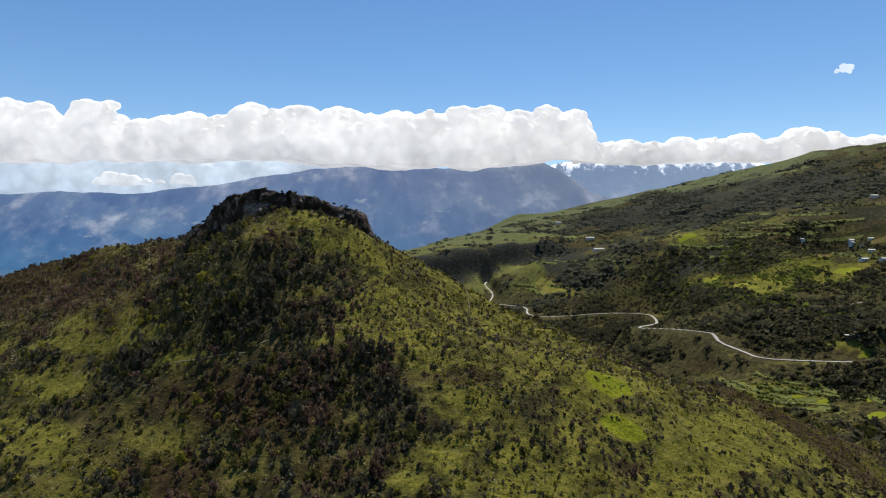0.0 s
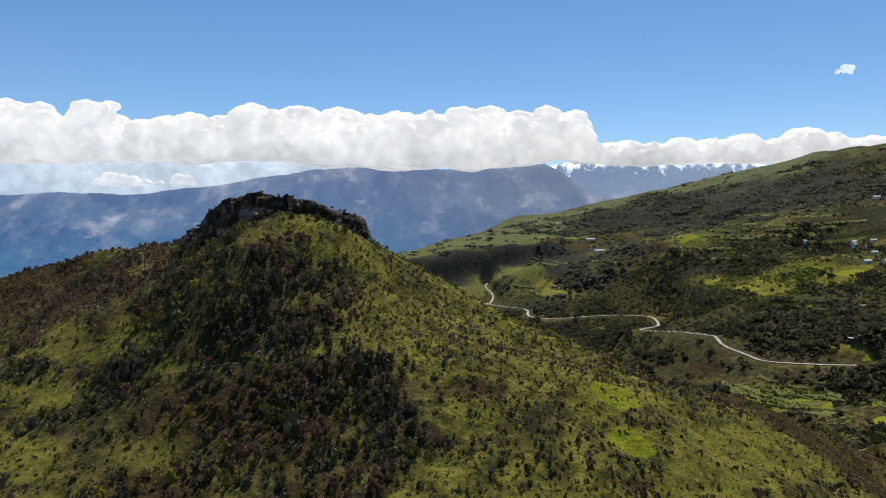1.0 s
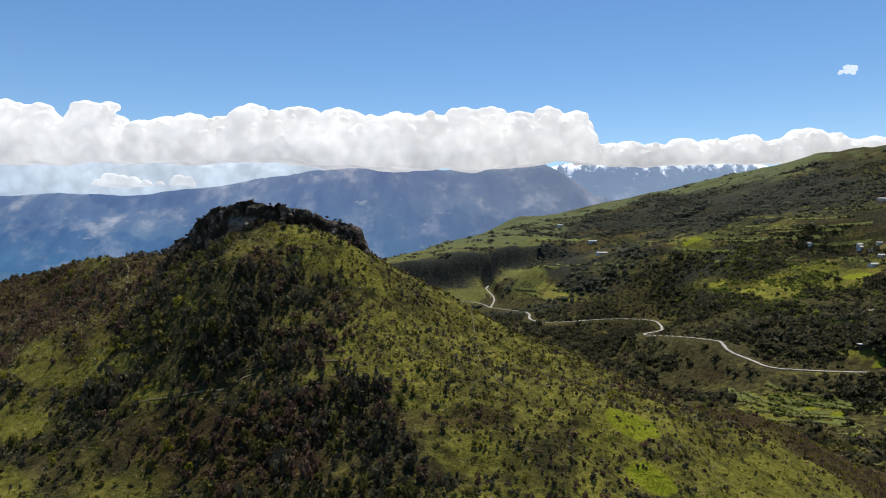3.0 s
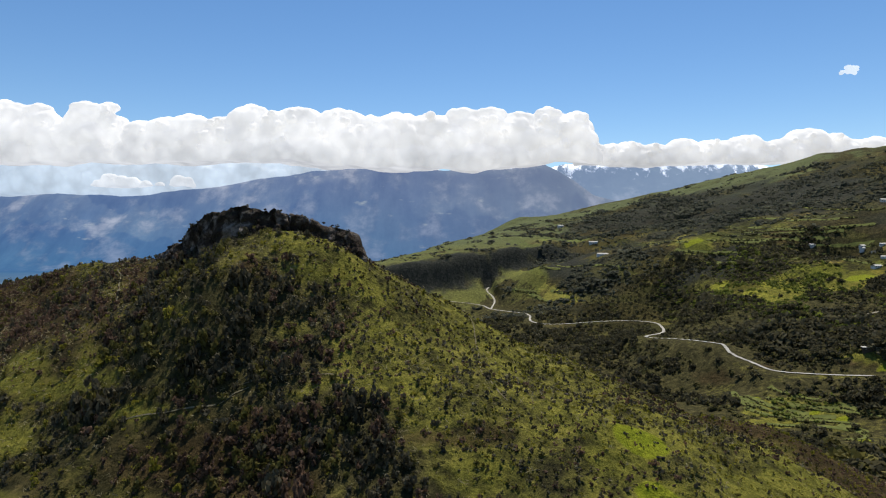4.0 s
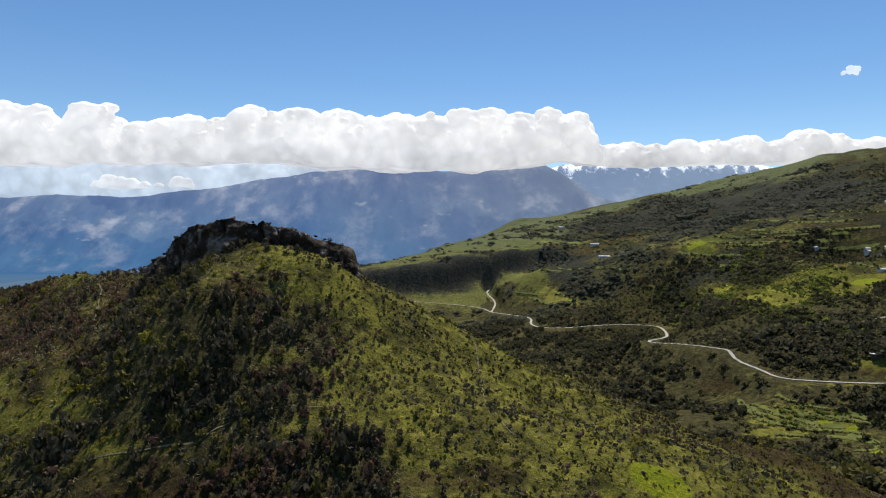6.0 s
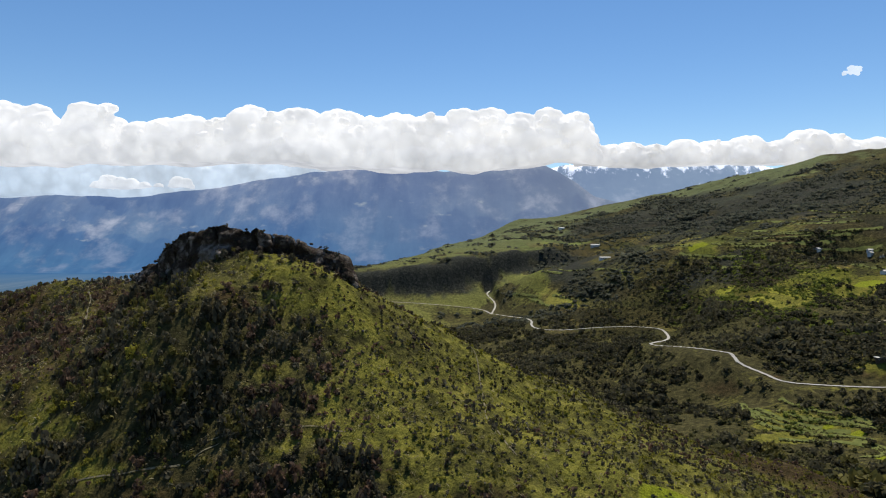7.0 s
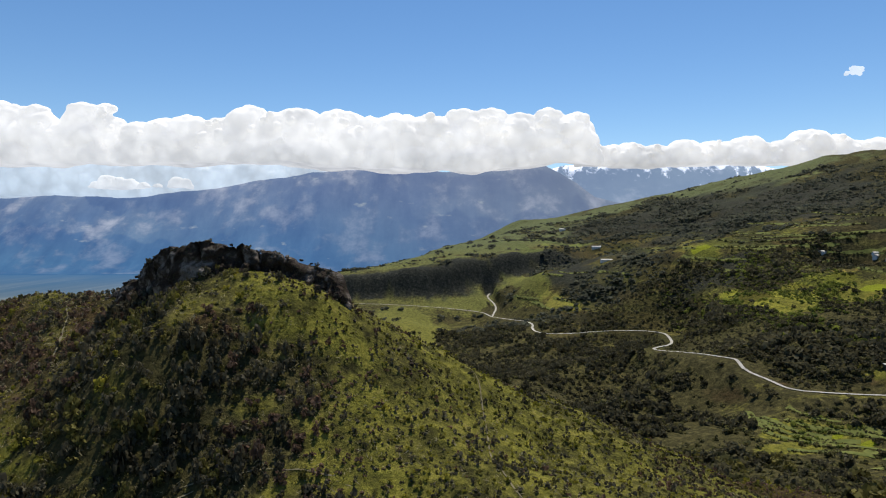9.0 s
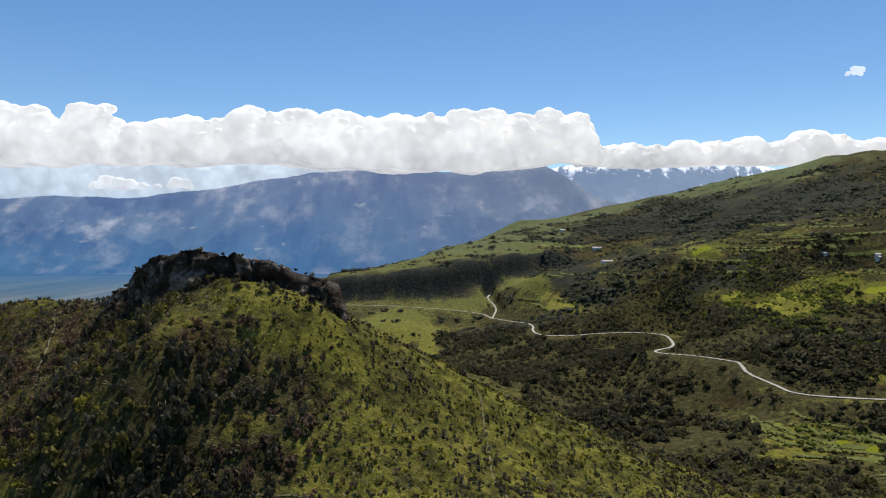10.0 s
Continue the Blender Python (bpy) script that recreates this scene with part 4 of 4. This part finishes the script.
# low grass tufts
TUFTS = [leaf_heap(500 + i, 3, 7, 0.6, 0.6, 0.22) for i in range(4)]
tx, ty = grid_points(-200, 170, 100, 300, 1.4, rng)
keep = (rng.uniform(size=tx.size) < 0.36 - 0.36 * shrub_cover(tx, ty)) & (ty < np.interp(tx, [c[0] for c in CREST], [c[1] for c in CREST]) + 6) & (np.abs(tx) < 0.8 * ty + 6)
keep &= spots(tx, ty, FIELDS, 0.2) < 0.4
v, f = scatter(TUFTS, tx[keep], ty[keep], rng.uniform(0.28, 0.6, keep.sum()), 55, 0.05)
tagged(new("grass_tufts", mesh("grass_tufts", v, f, LEAF_LIGHT)), "coarse yellow-green grass tufts on the slope", "grass", kind="stuff")

STALKS = [leaf_heap(520 + i, 3, 5, 0.75, 1.1, 0.06) for i in range(5)]
qx, qy, qc = on_hill(1.9)
keep = rng.uniform(size=qx.size) < np.where(qx > -5, 0.18, 0.34) + 0.25 * ripple(qx, qy, 17, 27, 2)
keep &= spots(qx, qy, FIELDS, 0.15) < 0.3
v, f = scatter(STALKS, qx[keep], qy[keep], rng.uniform(0.45, 0.95, keep.sum()), 57, 0.02)
tagged(new("dry_stalks", mesh("dry_stalks", v, f, STRAW)), "pale dry stalks and dead twigs among the shrubs", "stalks", kind="stuff")

# valley trees
TREES = [leaf_heap(600 + i, 9, 64, 0.27, 0.85 + 0.1 * i, 0.66) for i in range(6)]
THICKET = [leaf_heap(640 + i, 5, 24, 0.42, 0.8 + 0.1 * i, 0.66) for i in range(5)]
rng = np.random.default_rng(31)
for name, mat, label, protos, (x0, x1, y0, y1, step), big, seed, more in (
        ("valley_trees", LEAF_WOOD, "dark broadleaf trees filling the valley side", TREES, (-220, 640, 300, 1150, 9.0), (2.2, 5.4), 61, 0.0),
        ("valley_thicket", LEAF_VALLEY, "olive green thicket between the valley fields", THICKET, (-220, 640, 300, 1150, 6.6), (1.1, 3.0), 62, 0.08),
        ("light_thicket", LEAF_MEADOW, "bright green bushes among the valley meadows", THICKET, (230, 680, 500, 1210, 5.4), (1.2, 3.2), 66, 0.0),
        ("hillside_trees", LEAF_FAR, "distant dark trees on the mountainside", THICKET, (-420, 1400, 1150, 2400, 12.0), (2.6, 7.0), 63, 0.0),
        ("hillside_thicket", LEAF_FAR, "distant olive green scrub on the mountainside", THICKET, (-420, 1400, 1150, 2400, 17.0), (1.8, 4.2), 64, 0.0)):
    x, y = grid_points(x0, x1, y0, y1, step, rng)
    open_land = spots(x, y, FIELDS, 0.15) + (to_line(x, y, ROAD) < np.where((y > 880) & (y < 1000), 6, np.where(y > 1250, 19, 9))) + (to_line(x, y + 10, ROAD) < 12) + (to_line(x, y, BRANCH) < 12) + 0.28 * spots(x, y, MEADOWS, 0.3)
    wood = woods(x, y) * 0.95 + more + 0.18 * (np.mod(land(x, y), 15.0) < 4) - (0.35 if seed == 61 else -0.3) * spots(x, y, [(215, 490, 38, 110)], 0.3) - 0.8 * spots(x, y, [(-100, 1412, 240, 40), (60, 1470, 60, 30)], 0.2)
    if seed == 66:
        wood = 0.9 * spots(x, y, LEAFY, 0.4) - 0.6 * spots(x, y, GREENS, 0.3)
    wood = wood * np.clip(0.9 + 0.7 * ripple(x, y, 38, 201, 2), 0.15, 1.25)
    keep = (open_land < 0.3) & (rng.uniform(size=x.size) < wood) & (np.abs(x) < 0.70 * y + 20) & (land(x, y) < 400)
    keep &= ~((y < 440) & (x < 235)) & ((y > 1100) | (x > -0.16 * (y - 62)))
    x, y = x[keep], y[keep]
    scale = rng.uniform(*big, x.size) * np.where((y < 780) & (x > 180), np.where((x > 300) & (y < 625), 1.0, 1.3), 1.0) * np.clip(1 + 0.55 * ripple(x, y, 60, 203, 2), 0.5, 1.7) * np.where(y < 1000, np.clip(to_line(x, y, ROAD) / np.where(x > 330, 36, 20), 0.4, 1), 1.0)
    if seed == 61:
        lone = (x > 180) & (y < 610)
        lone &= np.cumsum(lone) <= 150
        near_trees = np.column_stack([x, y, scale])[lone]
        x, y, scale = x[~lone], y[~lone], scale[~lone]
    v, f = scatter(protos, x, y, scale, seed, 0.25, np.where(y > 1150, 0.75, 1.0))
    tagged(new(name, mesh(name, v, f, mat)), label, "trees", kind="stuff")


def trunk():
    """A tapered trunk that forks into four limbs, one unit high."""
    bm = bmesh.new()
    for a, b, r0, r1 in (((0, 0, -0.3), (0.03, 0.02, 0.45), 0.10, 0.07), ((0.03, 0.02, 0.43), (0.3, 0.1, 0.9), 0.06, 0.02), ((0.03, 0.02, 0.43), (-0.25, 0.2, 0.85), 0.055, 0.02),
                         ((0.03, 0.02, 0.43), (-0.05, -0.3, 0.9), 0.055, 0.02), ((0.03, 0.02, 0.43), (0.05, 0.05, 1.05), 0.06, 0.02)):
        d = Vector(b) - Vector(a)
        m = Matrix.Translation((Vector(a) + Vector(b)) / 2) @ d.to_track_quat("Z", "Y").to_matrix().to_4x4()
        bmesh.ops.create_cone(bm, cap_ends=True, segments=7, radius1=r0, radius2=r1, depth=d.length, matrix=m)
    me = bpy.data.meshes.new("trunk")
    bm.to_mesh(me)
    bm.free()
    me.materials.append(BARK)
    return me


TRUNK = trunk()
CROWNS = [mesh("crown", v, f, m) for (v, f), m in zip(TREES, (LEAF_WOOD, LEAF_GREEN, LEAF_WOOD, LEAF_WOOD, LEAF_GREEN, LEAF_WOOD))]
for x, y, s in near_trees:
    k = int(rng.integers(6))
    tree = tagged(new("tree"), "olive green broadleaf tree by the fields" if k in (1, 4) else "dark green broadleaf tree by the fields", "tree", "trees by the valley fields")
    tree.location, tree.scale, tree.rotation_euler = (x, y, float(H(x, y)) - 0.1), (s, s, s), (0, 0, rng.uniform(0, 6.3))
    for part_name, me in (("trunk", TRUNK), ("crown", CROWNS[k])):
        o = new(part_name, me)
        o.parent = tree


# ---- paths and stones ----
for line, width, label in (([(-121, 266), (-117, 258), (-112, 251), (-108, 241), (-101, 226), (-96, 213)], 0.9, "narrow pale footpath climbing the west shoulder"),
                           ([(-46, 167), (-40, 168), (-33, 170.5), (-27, 172), (-20, 172.5)], 0.6, "faint pale sheep track across the hill face"),
                           ([(-70, 164.6), (-66, 164.3), (-58, 163.4), (-49, 163.3), (-43, 166.2)], 0.6, "faint pale sheep track across the hill face"),
                           ([(6, 224), (8.2, 219), (8.4, 212), (8.8, 205), (9, 196), (8.5, 187), (10.5, 181), (14, 174)], 0.8, "worn pale track down the grassy spur")):
    tagged(ribbon("footpath", line, width * 0.45, 0.14, TRAIL, 0.8, ragged=0.6), label, "path", kind="structure")

rng = np.random.default_rng(77)
stones = []
for cx, cy, spread, n in ((-5, 207.5, 1.6, 12), (-8, 208, 2.0, 7), (1.5, 208.5, 2.2, 9), (-11.5, 209, 1.6, 5), (-38, 214, 6, 10), (-20, 205, 7, 8), (9, 190, 4, 6), (-60, 175, 30, 10), (45, 160, 25, 9), (-112, 240, 7, 7)):
    for _ in range(n):
        x, y, r = cx + rng.normal() * spread, cy + rng.normal() * spread * 0.6, rng.uniform(0.22, 0.6)
        o = new("stone", SMALL_ROCKS[int(rng.integers(6))])
        o.location, o.scale, o.rotation_euler = (x, y, float(H(x, y)) + 0.25 * r), (r, r * rng.uniform(0.7, 1.1), r * 0.75), (0, 0, rng.uniform(0, 6.3))
        tagged(o, "pale weathered stone lying in the grass", "stone", "stones on the hill")


def contour(x, y, length, step=4.0):
    """A line that follows the slope at one height, both ways from a point."""
    def run(sign):
        px, py, out = x, y, []
        for _ in range(int(length / 2 / step)):
            gx_, gy_ = (float(land(px + 6, py) - land(px - 6, py)), float(land(px, py + 6) - land(px, py - 6)))
            g = math.hypot(gx_, gy_) + 1e-6
            px, py = px - sign * gy_ / g * step, py + sign * gx_ / g * step
            out.append((px, py))
        return out
    return run(-1)[::-1] + [(x, y)] + run(1)


rng = np.random.default_rng(83)
edges = []
for x, y, length, width in ((470, 1075, 120, 7), (520, 1090, 150, 5), (560, 1120, 160, 8), (600, 1150, 170, 6), (640, 1180, 150, 8), (560, 1180, 140, 5), (700, 1180, 150, 7), (500, 1140, 110, 6),
                            (620, 1250, 170, 8), (700, 1300, 160, 7), (420, 1220, 90, 6), (310, 1240, 100, 7), (268, 620, 60, 6), (281, 590, 70, 5), (292, 572, 70, 6), (300, 545, 80, 5), (318, 515, 70, 6),
                            (330, 560, 60, 4), (345, 548, 70, 5), (150, 1300, 80, 7), (200, 1350, 90, 8), (250, 1330, 70, 6), (569, 1074, 130, 6), (638, 1101, 120, 6), (578, 953, 110, 6), (531, 1157, 140, 5), (596, 1139, 150, 6),
                            (655, 1129, 120, 5), (535, 1273, 160, 8), (430, 1139, 90, 5), (416, 1319, 100, 8), (279, 570, 60, 5), (304, 582, 60, 5), (306, 557, 60, 4), (276, 598, 50, 5), (307, 604, 50, 4), (178, 1247, 60, 6), (216, 1233, 60, 6), (154, 1295, 60, 7)):
    line = contour(x, y, length)
    edges.append(smooth_line(line, 2.6 if y < 800 else 5.0))
    tagged(ribbon("terrace", line, width, 0.5, TERRACE, 4.0, ragged=0.6), "narrow grassy terrace following the slope", "terrace", kind="structure")
hedge = np.concatenate([np.column_stack([p + np.array([rng.uniform(-0.5, 0.5), -3.4]), np.full(len(p), 1.0 if p[0, 1] < 800 else 1.7)]) for p in edges])
hedge = hedge[rng.uniform(size=len(hedge)) < 0.72]
hedge[:, :2] += rng.normal(size=(len(hedge), 2)) * 0.8
v, f = scatter(THICKET, hedge[:, 0], hedge[:, 1], hedge[:, 2] * rng.uniform(0.8, 1.7, len(hedge)), 85, 0.2)
tagged(new("terrace_hedges", mesh("terrace_hedges", v, f, LEAF_VALLEY)), "dark hedge shrubs along the terrace edges", "hedges", kind="stuff")
tagged(ribbon("farm_track", [(452, 690), (448, 715), (440, 735), (462, 752), (480, 745)], 3.0, 0.4, DIRT, 3.0, ragged=0.4), "pale dirt farm track on the valley side", "track", kind="structure")


o = new("boulder", SMALL_ROCKS[2])
o.location, o.scale = (-40.4, 170.2, float(H(-40.4, 170.2)) + 0.3), (0.45, 0.4, 0.55)
tagged(o, "single whitish boulder standing among dark shrubs", "boulder")


# ---- houses ----
def gable(w, d, h, over):
    """A pitched roof with thickness over a w by d plan."""
    bm = bmesh.new()
    a, b = w / 2 + over, d / 2 + over
    v = [bm.verts.new(p) for p in ((-a, -b, 0), (-a, 0, h), (-a, b, 0), (-a, b, 0.25), (-a, 0, h + 0.25), (-a, -b, 0.25),
                                   (a, -b, 0), (a, 0, h), (a, b, 0), (a, b, 0.25), (a, 0, h + 0.25), (a, -b, 0.25))]
    for q in ((0, 1, 7, 6), (1, 2, 8, 7), (2, 3, 9, 8), (3, 4, 10, 9), (4, 5, 11, 10), (5, 0, 6, 11), (0, 5, 4, 1), (1, 4, 3, 2), (6, 7, 10, 11), (7, 8, 9, 10)):
        bm.faces.new([v[i] for i in q])
    bmesh.ops.recalc_face_normals(bm, faces=bm.faces)
    return bm


def house(name, x, y, w, d, h, turn, label, pitched=True, wall=WALL, top=ROOF):
    ob = tagged(new(name), label, "house")
    c, q = math.cos(radians(turn)), math.sin(radians(turn))
    corners = [float(H(x + a * c - b * q, y + a * q + b * c)) for a in (-w / 2, w / 2) for b in (-d / 2, d / 2)]
    ob.location = (x, y, 0.65 * min(corners) + 0.35 * max(corners) - 0.6)
    part("wall", box(-w / 2, -d / 2, min(corners) - ob.location.z - 0.3, w / 2, d / 2, h + 0.8), wall, ob)
    r = part("roof", gable(w, d, d * 0.22, 0.4) if pitched else box(-w / 2 - 0.3, -d / 2 - 0.3, 0, w / 2 + 0.3, d / 2 + 0.3, 0.35), top, ob)
    r.location.z = h + 0.802
    n = max(2, int(w / 4))
    for i in range(n):
        cx = -w / 2 + (i + 0.5) * w / n
        if i == n // 2:
            part("door", box(cx - 0.6, -d / 2 - 0.06, 0.8, cx + 0.6, -d / 2 + 0.02, 3.0), DARK, ob)
        else:
            win = part("window", box(cx - 0.6, -d / 2 - 0.05, 1.9, cx + 0.6, -d / 2 + 0.02, 3.1), DARK, ob)
            part("sill", box(cx - 0.7, -d / 2 - 0.16, 1.78, cx + 0.7, -d / 2 - 0.002, 1.9), WALL, win)
    ob.rotation_euler.z = radians(turn)
    return ob


house("farm_shed", 411, 650, 20, 6, 2.6, -12, "long low dark farm shed with a flat pale roof", False, BARK)
house("house", 586, 914, 12, 7, 2.6, 15, "white farmhouse with a pale pitched roof")
house("house", 615, 942, 8, 6, 2.4, -20, "small white cottage with a pale roof")
house("house", 319, 1345, 22, 9, 3.4, 5, "long pale house on the hillside terraces")
house("house", 356, 1590, 20, 9, 5.0, -10, "pale house among dark hillside trees")
house("house", 607, 1110, 11, 7, 3.0, 25, "white house on the terraced slope")
house("house", 665, 1066, 11, 7, 3.0, -8, "white house on the terraced slope")
house("house", 640, 1000, 10, 7, 3.6, 40, "small pale house on the terraced slope")
house("house", 662, 1061, 9, 7, 3.4, 20, "small white house among hillside trees")
house("house", 671, 1030, 8, 6, 3.2, -30, "small white house among hillside trees")
house("house", 604, 900, 8, 6, 3.2, 12, "small pale cottage beside bright green fields")
house("house", 813, 1241, 12, 8, 4.0, -15, "pale house high on the mountainside")
house("house", 365, 2080, 18, 10, 5.0, 10, "pale house on the grassy upland")
